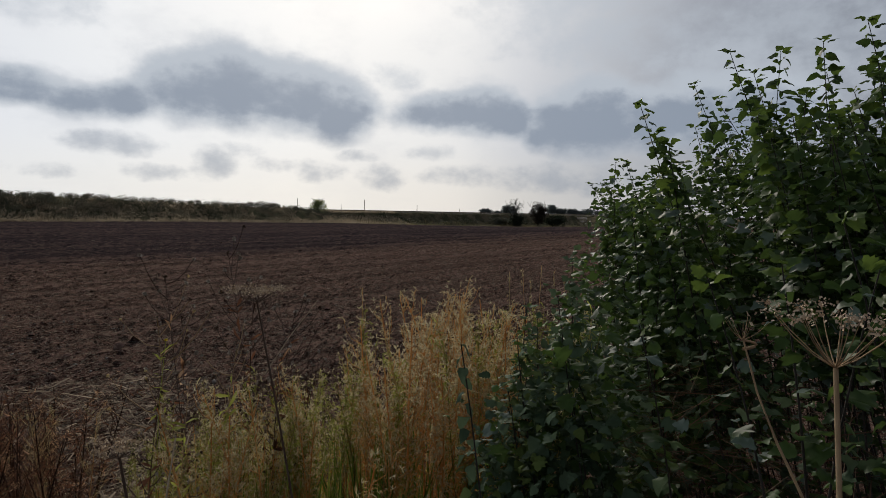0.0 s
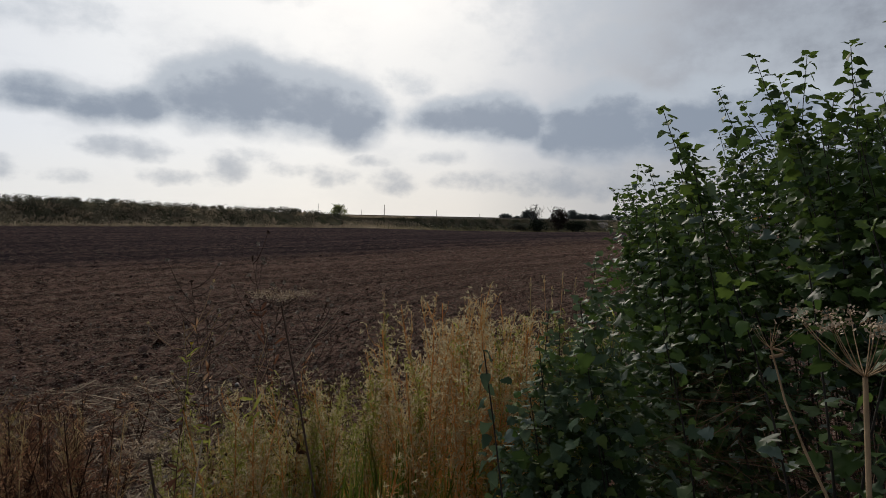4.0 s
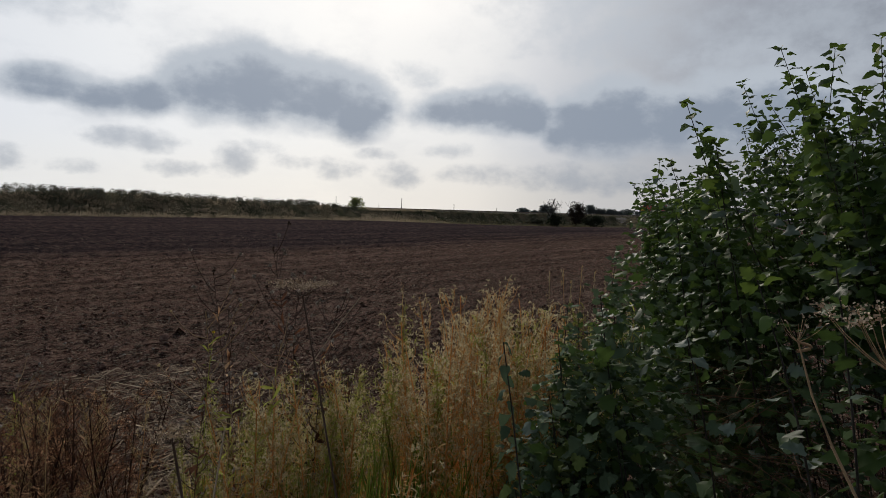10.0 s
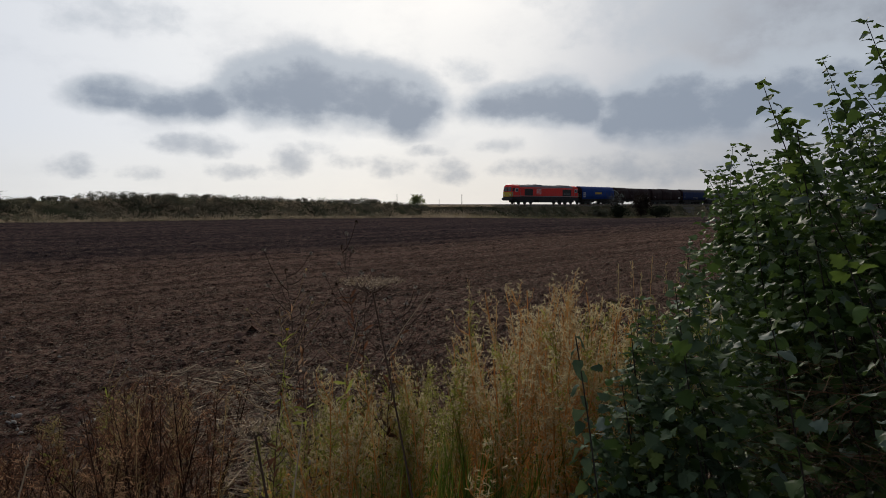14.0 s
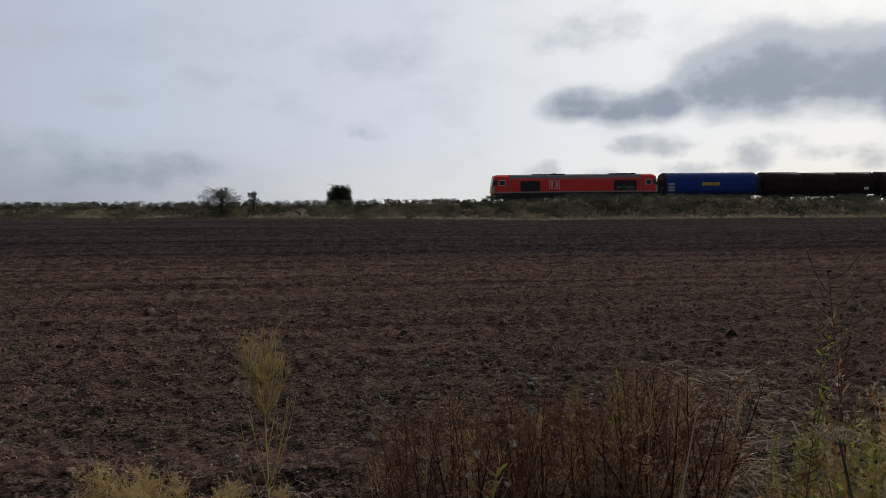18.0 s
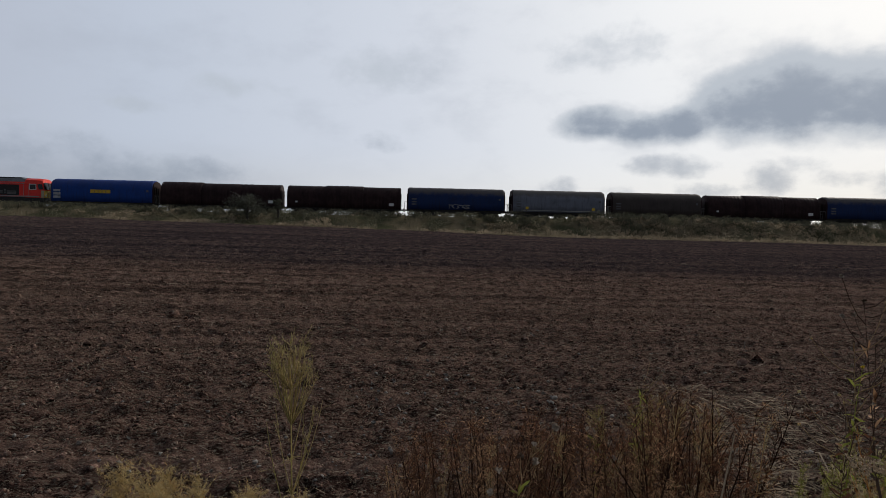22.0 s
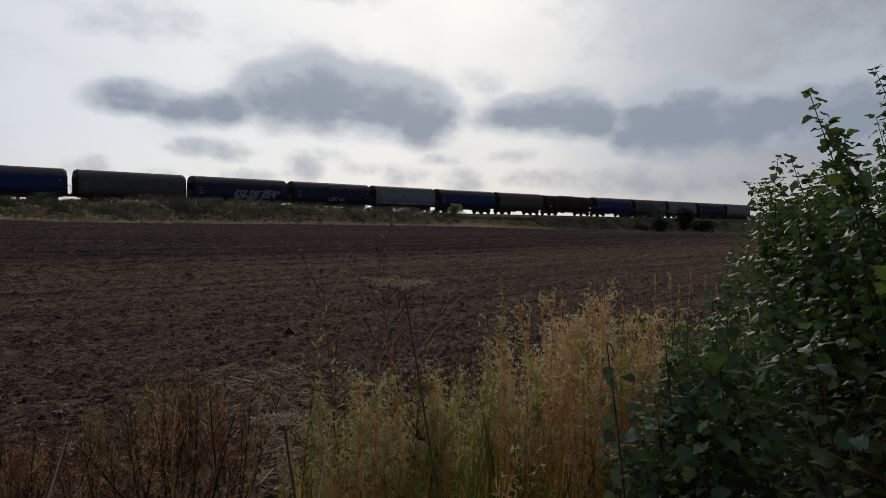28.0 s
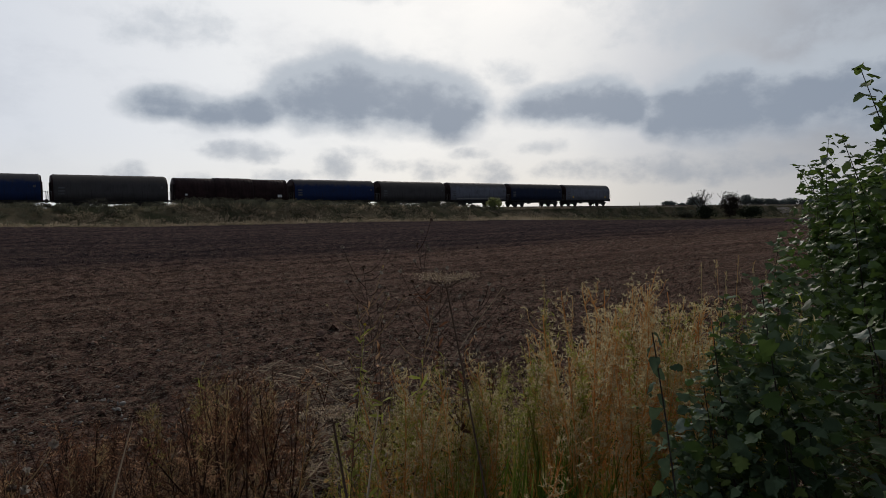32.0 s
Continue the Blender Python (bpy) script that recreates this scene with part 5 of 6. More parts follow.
    top = 1.6 + dist * np.tan(np.radians(weed_top(az) - 4.5 - rng.exponential(4, n)))
    stuff("broad_grass", *blades(rng, w, np.clip(top, 0.2, 0.85), rng.uniform(0.009, 0.017, n), 0.13), BROAD_GREEN, "broad fresh green grass blades at the foot of the weeds", "grass")
    # thin pale grass stalks over the weeds
    rods = []
    for az, el, dist in ((7.8, -4.6, 2.2), (9.5, -4.2, 2.3), (10.6, -4.8, 2.3), (6.6, -5.0, 2.2), (-7.0, -6.6, 2.0), (-4.4, -8.2, 2.0), (11.6, -5.2, 2.4), (8.6, -5.6, 2.2), (12.3, -4.4, 2.5)):
        dist *= 1.3
        x, y = polar(az, dist)
        tip = np.array([x, y, 1.6 + dist * tan(radians(el))])
        rods.append(limb(arc((x + rng.normal(0, 0.08), y + rng.normal(0, 0.05), 0), tip, (rng.normal(0, 0.03), 0, 0), 7), 0.0022, 0.0008, 4))
        m = 16
        at = tip - np.stack([rng.normal(0, 0.004, m), rng.normal(0, 0.004, m), rng.uniform(0, 0.14, m)], -1)
        rods.append(cast(np.array([(0, -0.1, 0), (0, 0.1, 0), (1, 0, 0)]), np.array([(0, 1, 2)]), at, frames(rng.normal(0, 0.4, (m, 3)) + [0, 0, 1], rng.normal(0, 1, (m, 3))), rng.uniform(0.012, 0.022, m)))
    stuff("grass_stalks", *join(*rods), STRAW_WEED, "tall thin straw-coloured grass stalks with seed heads", "grass")
    # dead brown weeds
    dead, bare = ([wispy(40 + i, 26, -0.1, 0.15, 0.014, 22, 0.008, only=o) for i in range(7)] for o in ("bits", "stems"))
    spots = []
    for _ in range(340):
        az = rng.uniform(-64, -31)
        dist = rng.uniform(2.7, 4.2)
        el = np.interp(az, [-64, -60, -54, -44, -40, -36, -30, -24], [-23, -19, -17.2, -16.5, -16.5, -13.6, -13.8, -16]) + 0.5 - rng.exponential(3.4)
        z = 1.6 + dist * tan(radians(el))
        if z > 0.12:
            spots.append((*polar(az, dist), z))
    stuff("dead_weeds", *scatter_weeds(np.random.default_rng(61), dead, spots, 1.15, 0.17), BROWN_WEED, "dead reddish-brown docks and weeds standing thickly at the field edge", "weeds")
    stuff("dead_stems", *scatter_weeds(np.random.default_rng(61), bare, spots, 1.15, 0.17), DEAD_STEM, "thin dark stems of the dead docks", "weeds")
    spots = []
    for _ in range(34):
        az = rng.uniform(-62, -30.5)
        dist = rng.uniform(2.9, 4.0)
        z = 1.6 + dist * tan(radians(np.interp(az, [-64, -54, -40, -36, -30, -24], [-22, -18, -17, -14.5, -14.5, -15]) - rng.exponential(1.5)))
        spots.append((*polar(az, dist), max(z, 0.2)))
    stuff("tan_weeds", *scatter_weeds(rng, [wispy(i) for i in range(6)], spots, 1.0), STRAW_WEED, "dry tan weeds among the dead docks", "weeds")
    # litter under the poplars
    n = 4200
    az, dist = rng.uniform(19, 48, n), rng.uniform(1.6, 3.0, n)
    z = rng.uniform(0.15, 1.15, n)
    w = np.stack([dist * np.sin(np.radians(az)), dist * np.cos(np.radians(az)), z], -1)
    along = rng.normal(0, 1, (n, 3)) * [1, 1, 0.45]
    tv = np.array([(-0.5, -0.008, 0), (-0.5, 0.008, 0), (0.5, 0.006, 0.03), (0.5, -0.006, 0.03)])
    stuff("dead_stalks", *cast(tv * [1, 0.4, 1], tri([(0, 1, 2, 3)]), w, frames(along, rng.normal(0, 1, (n, 3))), rng.gamma(2.0, 0.07, n)), DEAD_TANGLE, "tangle of dead brown stalks under the poplar scrub", "stalks")


build_margin()


# ---- single plants of the margin ----
def umbel(name, foot, node, reach, up, rays, mat, label, seeds=14, seed=0, thick=0.006):
    """A dried hogweed: stem, spokes and seed clusters."""
    rng = np.random.default_rng(seed)
    root = tagged(new(name), label, "dried plant")
    foot, node = np.array(foot, float), np.array(node, float)
    root.location = foot
    v, f = limb(arc(foot, node, (0.015, 0.0, 0), 7) - foot, thick, thick * 0.7, 7)
    part("stem", grid_mesh("stem", v, f, [mat], smooth=True), None, root)
    tv = np.array([(0, -0.35, 0), (0, 0.35, 0), (1, 0.3, 0.1), (1, -0.3, 0.1)])
    for i in range(rays):
        a = i * 2.4
        rr = reach * math.sqrt((i + 0.5) / rays)
        end = node + np.array([cos(a) * rr, sin(a) * rr, up * rng.uniform(0.85, 1.1)])
        v, f = limb(arc(node, end, (0, 0, -up * 0.12), 4) - foot, thick * 0.21, thick * 0.12, 4)
        spoke = part("spoke", grid_mesh("spoke", v, f, [mat]), None, root)
        at = end - foot + rng.normal(0, reach * 0.09, (seeds, 3)) * [1, 1, 0.5]
        v, f = cast(tv, tri([(0, 1, 2, 3)]), at, random_turns(rng, seeds), rng.uniform(0.0025, 0.005, seeds))
        part("seed_head", grid_mesh("seed_head", v, f, [SEED]), None, spoke)
    return root


def stalk(name, points, r0, r1, mat, label):
    p = np.array(points, float)
    ob = new(name, grid_mesh(name, *limb(p - p[0], r0, r1, 6), [mat], smooth=True))
    ob.location = p[0]
    return tagged(ob, label, "stalk")


def flowering(name, foot, height, lean, heads, mat, head_mat, label, seed, head=0.011, spread=0.1, side=10):
    """A branched weed with stem, twigs and round heads."""
    rng = np.random.default_rng(seed)
    root = tagged(new(name), label, "weed")
    root.location = (*foot, 0)
    top = np.array([lean[0], lean[1], height])
    stem = arc((0, 0, 0), top, (rng.normal(0, 0.05), rng.normal(0, 0.04), 0), 9)
    part("stem", grid_mesh("stem", *limb(stem, 0.003, 0.001, 5), [mat], smooth=True), None, root)
    for i in range(heads):
        u = 0.3 + 0.7 * (i + 1) / heads
        j = min(int(u * 8), 7)
        q = stem[j] + (stem[j + 1] - stem[j]) * (u * 8 - j)
        a = rng.uniform(0, 6.28)
        ln = spread * rng.uniform(0.4, 1.1)
        end = q + np.array([cos(a) * ln, sin(a) * ln, ln * rng.uniform(0.4, 1.4)]) if i < heads - 1 else top
        tw = part("twig", grid_mesh("twig", *limb(arc(q, end, (0, 0, -0.2 * ln), 4), 0.0022, 0.0011, 4), [mat]), None, root)
        m = 16
        d = rng.normal(0, 1, (m, 3))
        d /= np.linalg.norm(d, axis=1)[:, None]
        tv = np.array([(0, -0.3, 0), (0, 0.3, 0), (1, 0.42, 0), (1, -0.42, 0)])
        v, f = cast(tv, tri([(0, 1, 2, 3)]), np.repeat(end[None], m, 0), frames(d, rng.normal(0, 1, (m, 3))), head * rng.uniform(0.7, 1.2, m))
        part("seed_head", grid_mesh("seed_head", v, f, [head_mat if rng.random() < 0.75 else DARK_STALK]), None, tw)
    tv = np.array([(0, -0.05, 0), (0, 0.05, 0), (0.6, 0.11, 0.1), (0.6, -0.11, 0.1), (1, 0, 0.0)])
    n = side
    u = rng.uniform(0.15, 0.9, n)
    j = (u * 8).astype(int)
    at = stem[j] + (stem[j + 1] - stem[j]) * (u * 8 - j)[:, None]
    al = rng.normal(0, 1, (n, 3)) + [0, 0, 0.3]
    v, f = cast(tv, np.array([(0, 1, 2), (0, 2, 3), (3, 2, 4)]), at, frames(al, rng.normal(0, 0.5, (n, 3)) + [0, 0, 1]), rng.uniform(0.03, 0.07, n))
    tagged(part("leaves", grid_mesh("leaves", v, f, [BROWN_WEED if mat is DOCK_STALK else GREEN_WEED]), None, root), kind="stuff")
    return root


def out(p, k):
    """A place drawn away from the eye, k times as far."""
    return tuple(e + k * (v - e) for v, e in zip(p, (0, 0, 1.61)))


def root_of(node, low):
    """Where the line from a node through a lower place meets the soil."""
    u = node[2] / (node[2] - low[2])
    return tuple(a + (b - a) * u for a, b in zip(node, low))


for node, low, k, reach, up, rays, mat, words, seed, thick in (
        ((0.538, 0.805, 1.43), (0.508, 0.745, 1.28), 1.0, 0.098, 0.07, 16, TAN_STALK, "tall dried tan hogweed with a spoked seed head before the poplars", 1, 0.0046),
        ((-0.416, 1.43, 1.405), (-0.305, 1.28, 1.0), 1.16, 0.086, 0.034, 26, DARK_STALK, "dark dead hogweed with a flat pale seed head", 2, 0.0035),
        ((-0.73, 1.42, 1.034), (-0.70, 1.39, 0.934), 0.87, 0.05, 0.026, 18, DARK_STALK, "short dead hogweed with a tan seed head among the weeds", 3, 0.004)):
    node, low = out(node, k), out(low, k)
    umbel("dried_hogweed", root_of(node, low), node, reach, up, rays, mat, words, 34, seed, thick)
p = [(0.348, 0.672, 1.494), (0.356, 0.652, 1.44), (0.368, 0.63, 1.393), (0.398, 0.589, 1.306)]
stalk("bent_stalk", [root_of(p[1], p[3]), p[3], p[2], p[1], p[0]], 0.0019, 0.0009, TAN_STALK, "leaning pale dry hogweed stalk before the poplar scrub")
umbel("bare_hogweed", (p[0][0], p[0][1], p[0][2] - 0.012), (p[0][0], p[0][1], p[0][2] - 0.002), 0.03, 0.024, 8, TAN_STALK, "bare spokes of a dried hogweed head on a leaning stalk", 1, 4, 0.002)
p = [out(q, 1.05) for q in ((-0.558, 1.32, 1.12), (-0.538, 1.21, 0.99))]
stalk("dry_stalk", [root_of(*p), p[1], p[0]], 0.003, 0.0016, PALE_STALK, "pale bare dry stalk standing in the weeds")
stalk("dry_stalk", [(-0.62, 0.42, 0.0), (-0.632, 0.56, 1.10), (-0.637, 0.60, 1.22), (-0.644, 0.65, 1.315)], 0.0026, 0.0008, PALE_STALK, "thick bleached stalk leaning over the dead docks")
p = [out(q, 1.16) for q in ((-0.39, 1.40, 1.24), (-0.345, 1.46, 1.32), (-0.29, 1.51, 1.40))]
stalk("dry_stalk", p, 0.0014, 0.0008, PALE_STALK, "thin pale side stalk leaning from a dead hogweed")
flowering("sow_thistle", (-0.76, 2.28), 1.45, (-0.06, 0.12), 40, DOCK_STALK, FLUFF, "dark dead sow thistle with pale fluffy seed heads", 3, 0.008, 0.12, 26)
flowering("sow_thistle", (-0.82, 2.15), 1.37, (-0.16, 0.06), 36, DOCK_STALK, FLUFF, "dark dead sow thistle with pale fluffy seed heads", 7, 0.008, 0.12, 26)
flowering("sow_thistle", (-0.60, 2.2), 1.25, (0.08, 0.05), 36, DOCK_STALK, FLUFF, "dark dead sow thistle with pale fluffy seed heads", 9, 0.008, 0.14, 26)
for i, (x, y, h, mat) in enumerate(((-0.98, 2.3, 1.2, DOCK_STALK), (-0.7, 2.05, 1.14, TAN_STALK), (-0.52, 2.12, 1.1, DOCK_STALK), (-0.88, 2.02, 1.02, TAN_STALK),
                                    (-0.4, 2.2, 1.05, DOCK_STALK), (-1.06, 2.16, 1.05, DOCK_STALK), (-0.64, 2.34, 1.28, DOCK_STALK))):
    flowering("sow_thistle", (x, y), h, (0.1 * sin(3 * i), 0.05), 26, mat, FLUFF, "thin dead sow thistle with small seed heads" if mat is DOCK_STALK else "dry tan sow thistle gone to seed", 50 + i, 0.006, 0.1, 34)
flowering("hawkweed", (-0.94, 2.12), 1.23, (-0.05, 0.05), 24, TAN_STALK, STRAW_WEED, "yellowing branched hawkweed gone to seed", 12, 0.006, 0.17, 30)
flowering("hawkweed", (-2.36, 2.58), 0.43, (-0.03, 0.03), 10, TAN_STALK, FLUFF, "branched weed with large fluffy seed heads among dead docks", 14, 0.017, 0.13, 40)
flowering("hawkweed", (-2.25, 2.81), 0.74, (0.0, 0.05), 18, TAN_STALK, FLUFF, "yellow-green branched weed with fluffy seed heads among dead docks", 16, 0.011, 0.16, 60)
flowering("thistle", (-1.60, 1.26), 0.86, (-0.03, 0.03), 14, TAN_STALK, FLUFF, "dry creeping thistle with tan fluffy heads", 15, 0.013, 0.10, 30)
flowering("yellow_flower", (-0.94, 2.14), 1.15, (-0.02, 0.03), 2, GREEN_WEED, PETAL, "small yellow flower on a thin stem", 18, 0.006, 0.03)


def single_weeds():
    rng = np.random.default_rng(31)
    # one stem, fanning out high up into a broom of fine seeded branches
    tv, tf = np.array([(0, -0.12, 0), (0, 0.12, 0), (1, 0, 0.12)]), np.array([(0, 1, 2)])
    stem = arc((0, 0, 0), (0.01, 0.0, 1.2), (0.012, 0.008, 0), 12)
    bits = [limb(stem, 0.0052, 0.0016, 6)]
    for i in range(46):
        a = i * 2.4 + rng.normal(0, 0.3)
        side = i < 7
        u0 = rng.uniform(0.6, 0.76) if side else rng.uniform(0.8, 0.98)
        q = stem[int(u0 * 11)]
        rr = rng.uniform(0.07, 0.12) if side else 0.085 * math.sqrt(rng.random())
        top = rng.uniform(0.95, 1.08) if side else 1.31 - 1.2 * rr - rng.uniform(0.0, 0.1)
        end = np.array([q[0] + cos(a) * rr, q[1] + sin(a) * rr, max(top, q[2] + 0.05)])
        path = arc(q, end, (cos(a) * rr * 0.12, sin(a) * rr * 0.12, 0.0), 8)
        bits.append(limb(path, 0.0018, 0.0006, 4))
        for _ in range(3):
            p = path[rng.integers(3, 8)]
            twig = arc(p, p + rng.normal(0, 0.016, 3) + [cos(a) * 0.012, sin(a) * 0.012, 0.035], (0, 0, 0.004), 4)
            bits.append(limb(twig, 0.0009, 0.0005, 3))
            n = 5 if side else 14
            at = twig[rng.integers(0, 4, n)] + rng.normal(0, 0.004, (n, 3))
            bits.append(cast(tv, tf, at, frames(rng.normal(0, 0.6, (n, 3)) + [0, 0, 1.0], rng.normal(0, 1, (n, 3))), rng.uniform(0.004, 0.011, n)))
    # withered leaves down the stem
    n = 70
    u = rng.uniform(0.35, 0.8, n)
    a = rng.uniform(0, 6.28, n)
    bits.append(cast(NARROW_V, NARROW_F, stem[(u * 11).astype(int)], frames(np.stack([np.cos(a), np.sin(a), rng.normal(0.5, 0.6, n)], -1), rng.normal(0, 0.5, (n, 3)) + [0, 0, 1]), rng.uniform(0.012, 0.035, n)))
    v, f = join(*bits)
    tall = tagged(new("tall_weed", grid_mesh("tall_weed", v, f, [TALL_WEED])), "tall tan-green weed with a broom of seeded branches", "weed")
    tall.location = (-1.96, 0.55, 0)
    for i, (x, y, h) in enumerate(((-2.21, 2.79, 0.7), (-2.3, 2.75, 0.62), (-2.2, 2.92, 0.6), (-2.32, 2.9, 0.5))):
        v, f = scatter_weeds(rng, [wispy(90 + i, 60, 0.1, 0.16, 0.016, 20)], [(x, y, h)], 1.1, 0.1)
        tagged(new("yellow_weed", grid_mesh("yellow_weed", v, f, [OLIVE_WEED])), "bushy yellow-green weed among the dead docks", "weed", "yellow weeds among the docks")
    for i, (x, y, h) in enumerate(((-3.3, 0.5, 0.5), (-3.2, 0.6, 0.47), (-3.1, 0.72, 0.38), (-3.02, 0.92, 0.32), (-3.22, 0.47, 0.33), (-2.92, 1.1, 0.3), (-3.27, 0.36, 0.5), (-2.98, 0.72, 0.42), (-3.34, 0.58, 0.45))):
        v, f = scatter_weeds(rng, [wispy(70 + i, 110, 0.2, 0.3, 0.032, 26)], [(x, y, h)], 1.1, 0.3)
        tagged(new("pale_weed", grid_mesh("pale_weed", v, f, [PALE_WEED])), "pale straw-coloured sprawling weed on bare soil", "weed", "pale weeds on the soil")
    # young poplar standing before the grass
    root = tagged(new("poplar_sapling"), "thin young poplar with a few dark drooping leaves", "sapling")
    root.location = (0.17, 1.26, 0)
    path = arc((0, 0, 0), (-0.105, 0.18, 1.315), (0.03, -0.02, 0), 9)
    part("stem", grid_mesh("stem", *limb(path, 0.004, 0.0015, 5), [POPLAR_STEM], smooth=True), None, root)
    meshes = [grid_mesh("leaf", *leaf_shape(i + 30, 0.42), [GREY_LEAF]) for i in range(3)]
    for i in range(30):
        u = 1.0 - 0.021 * i
        p = path[0] + (path[-1] - path[0]) * u
        a = i * 2.4
        al = np.array([cos(a), sin(a), -0.5])
        m = frames(al[None], np.array([[rng.normal(0, 0.4), rng.normal(0, 0.4), 1.0]]))[0]
        ob = part("leaf", meshes[i % 3], None, root)
        ob.matrix_basis = Matrix.Translation(Vector(p)) @ Matrix(m.tolist()).to_4x4() @ Matrix.Scale(rng.uniform(0.026, 0.042), 4)


single_weeds()


# ---- what lies on the soil ----
def build_soil_litter():
    rng = np.random.default_rng(8)
    n = 150000
    r = 3.0 * np.exp(rng.uniform(0, 2.35, n))
    az = np.radians(rng.uniform(-125, 24, n))
    x, y = r * np.sin(az), r * np.cos(az)
    m = 4200
    pr, pa = rng.normal(4.9, 0.55, m), np.radians(rng.normal(-26.5, 2.8, m))
    x, y = np.r_[x, pr * np.sin(pa)], np.r_[y, pr * np.cos(pa)]
    z, _ = land(x, y)
    n += m
    along = rng.normal(0, 1, (n, 3)) * [1, 1, 0.16] + np.array([AX, AY, 0]) * rng.choice([-1.1, 1.1], n)[:, None]
    tv = np.array([(-0.5, -0.03, 0), (0.5, -0.025, 0.02), (0.5, 0.025, 0.02), (-0.5, 0.03, 0), (0, 0, 0.035)])
    tf = np.array([(0, 1, 4), (1, 2, 4), (2, 3, 4), (3, 0, 4)])
    size = rng.gamma(1.5, 0.015, n) * np.clip(np.hypot(x, y) / 7, 0.8, 1.8)
    stuff("loose_straw", *cast(tv, tf, np.stack([x, y, z + 0.02], -1), frames(along, rng.normal(0, 0.2, (n, 3)) + [0, 0, 1]), size), STRAW_BIT, "chopped straw and stubble scattered over the soil", "straw")
    m = 3600
    pr, pa = rng.uniform(3.4, 6.4, m), np.radians(rng.normal(-28, 4.2, m))
    x, y = pr * np.sin(pa), pr * np.cos(pa)
    z, _ = land(x, y)
    al = rng.normal(0, 1, (m, 3)) * [1, 1, 0.12]
    flat = np.array([(-0.5, -0.028, 0), (0.5, -0.022, 0.03), (0.5, 0.022, 0.03), (-0.5, 0.028, 0), (0, 0, 0.05)])
    stuff("straw_litter", *cast(flat, tf, np.stack([x, y, z + rng.uniform(0.015, 0.05, m)], -1), frames(al, rng.normal(0, 0.15, (m, 3)) + [0, 0, 1]), rng.gamma(2.2, 0.03, m)), PALE_LITTER, "bleached straw and stalks strewn on the soil beside the weeds", "straw")
    # pale pebbles lying about
    n = 520
    r, az = 2.9 * np.exp(rng.uniform(0, 1.3, n)), np.radians(rng.uniform(-118, -12, n))
    x, y = r * np.sin(az), r * np.cos(az)
    z, _ = land(x, y)
    pv = np.array([(1, 0, 0), (0.3, 0.8, 0.05), (-0.7, 0.6, 0), (-0.9, -0.3, 0.08), (0.1, -0.8, 0), (0.1, 0.05, 0.55), (-0.2, 0, -0.4)])
    pf = np.array([(a, b, c) for a, b in ((0, 1), (1, 2), (2, 3), (3, 4), (4, 0)) for a, b, c in ((a, b, 5), (b, a, 6))])
    stuff("pebbles", *cast(pv, pf, np.stack([x, y, z + 0.012], -1), frames(rng.normal(0, 1, (n, 3)) * [1, 1, 0.2], rng.normal(0, 0.3, (n, 3)) + [0, 0, 1]), rng.gamma(3.0, 0.0042, n)), STONE, "small pale pebbles scattered on the tilled soil", "pebbles")
    n = 44000
    r = 2.9 * np.exp(rng.uniform(0, 2.35, n))
    az = np.radians(rng.uniform(-118, 24, n))
    x, y = r * np.sin(az), r * np.cos(az)
    z, _ = land(x, y)
    o = np.array([(1, 0, 0), (-1, 0, 0), (0, 1, 0), (0, -1, 0), (0, 0, 0.8), (0, 0, -0.6), (0.6, 0.6, 0.5), (-0.6, 0.5, 0.4), (0.5, -0.7, 0.4), (-0.6, -0.6, 0.5)])
    of = np.array([(0, 6, 8), (6, 4, 8), (2, 7, 6), (6, 7, 4), (1, 9, 7), (7, 9, 4), (3, 8, 9), (8, 4, 9), (0, 2, 6), (2, 1, 7), (1, 3, 9), (3, 0, 8)])
    size = rng.gamma(2.0, 0.0052, n)[:, None] * rng.uniform(0.7, 1.5, (n, 3)) * np.clip(r / 7, 0.7, 1.1)[:, None]
    stuff("soil_clods", *cast(o, of, np.stack([x, y, z + 0.006], -1), random_turns(rng, n, 2.5), size), CLOD, "loose clods of dark brown soil", "soil")
    n = 260
    r = 3.4 * np.exp(rng.uniform(0, 1.2, n))
    az = np.radians(rng.uniform(-120, 10, n))
    x, y = r * np.sin(az), r * np.cos(az)
    z, _ = land(x, y)
    m = 150
    pr, pa = rng.uniform(3.8, 6.2, m), np.radians(rng.uniform(-64, -36, m))
    x, y = np.r_[x, pr * np.sin(pa)], np.r_[y, pr * np.cos(pa)]
    n += m
    z, _ = land(x, y)
    stuff("field_stones", *cast(o, of, np.stack([x, y, z + 0.012], -1), random_turns(rng, n), rng.uniform(0.008, 0.024, (n, 1)) * rng.uniform(0.6, 1.3, (n, 3))), STONE, "small pale stones lying on the soil", "stones")


stalk("dry_stalk", [(-4.80, -1.36, 0.07), (-4.88, -1.1, 0.09), (-4.95, -0.86, 0.08)], 0.006, 0.004, PALE_STALK, "pale dry stalk lying on the bare soil")
STONE = bark("pale_stone", (0.16, 0.145, 0.125), (0.32, 0.3, 0.27), 25)
build_soil_litter()


# ---- railway bank ----
def scrub_top(s):
    return np.interp(s, [-130, -70, -55, -43, -27, -13, 3, 12, 16, 20, 25, 31, 42, 51, 54, 57, 61, 66], [2.4, 2.45, 2.4, 2.7, 2.58, 2.56, 2.54, 2.34, 2.45, 3.0, 2.95, 2.9, 2.6, 2.35, 2.6, 2.35, 2.05, 1.7])


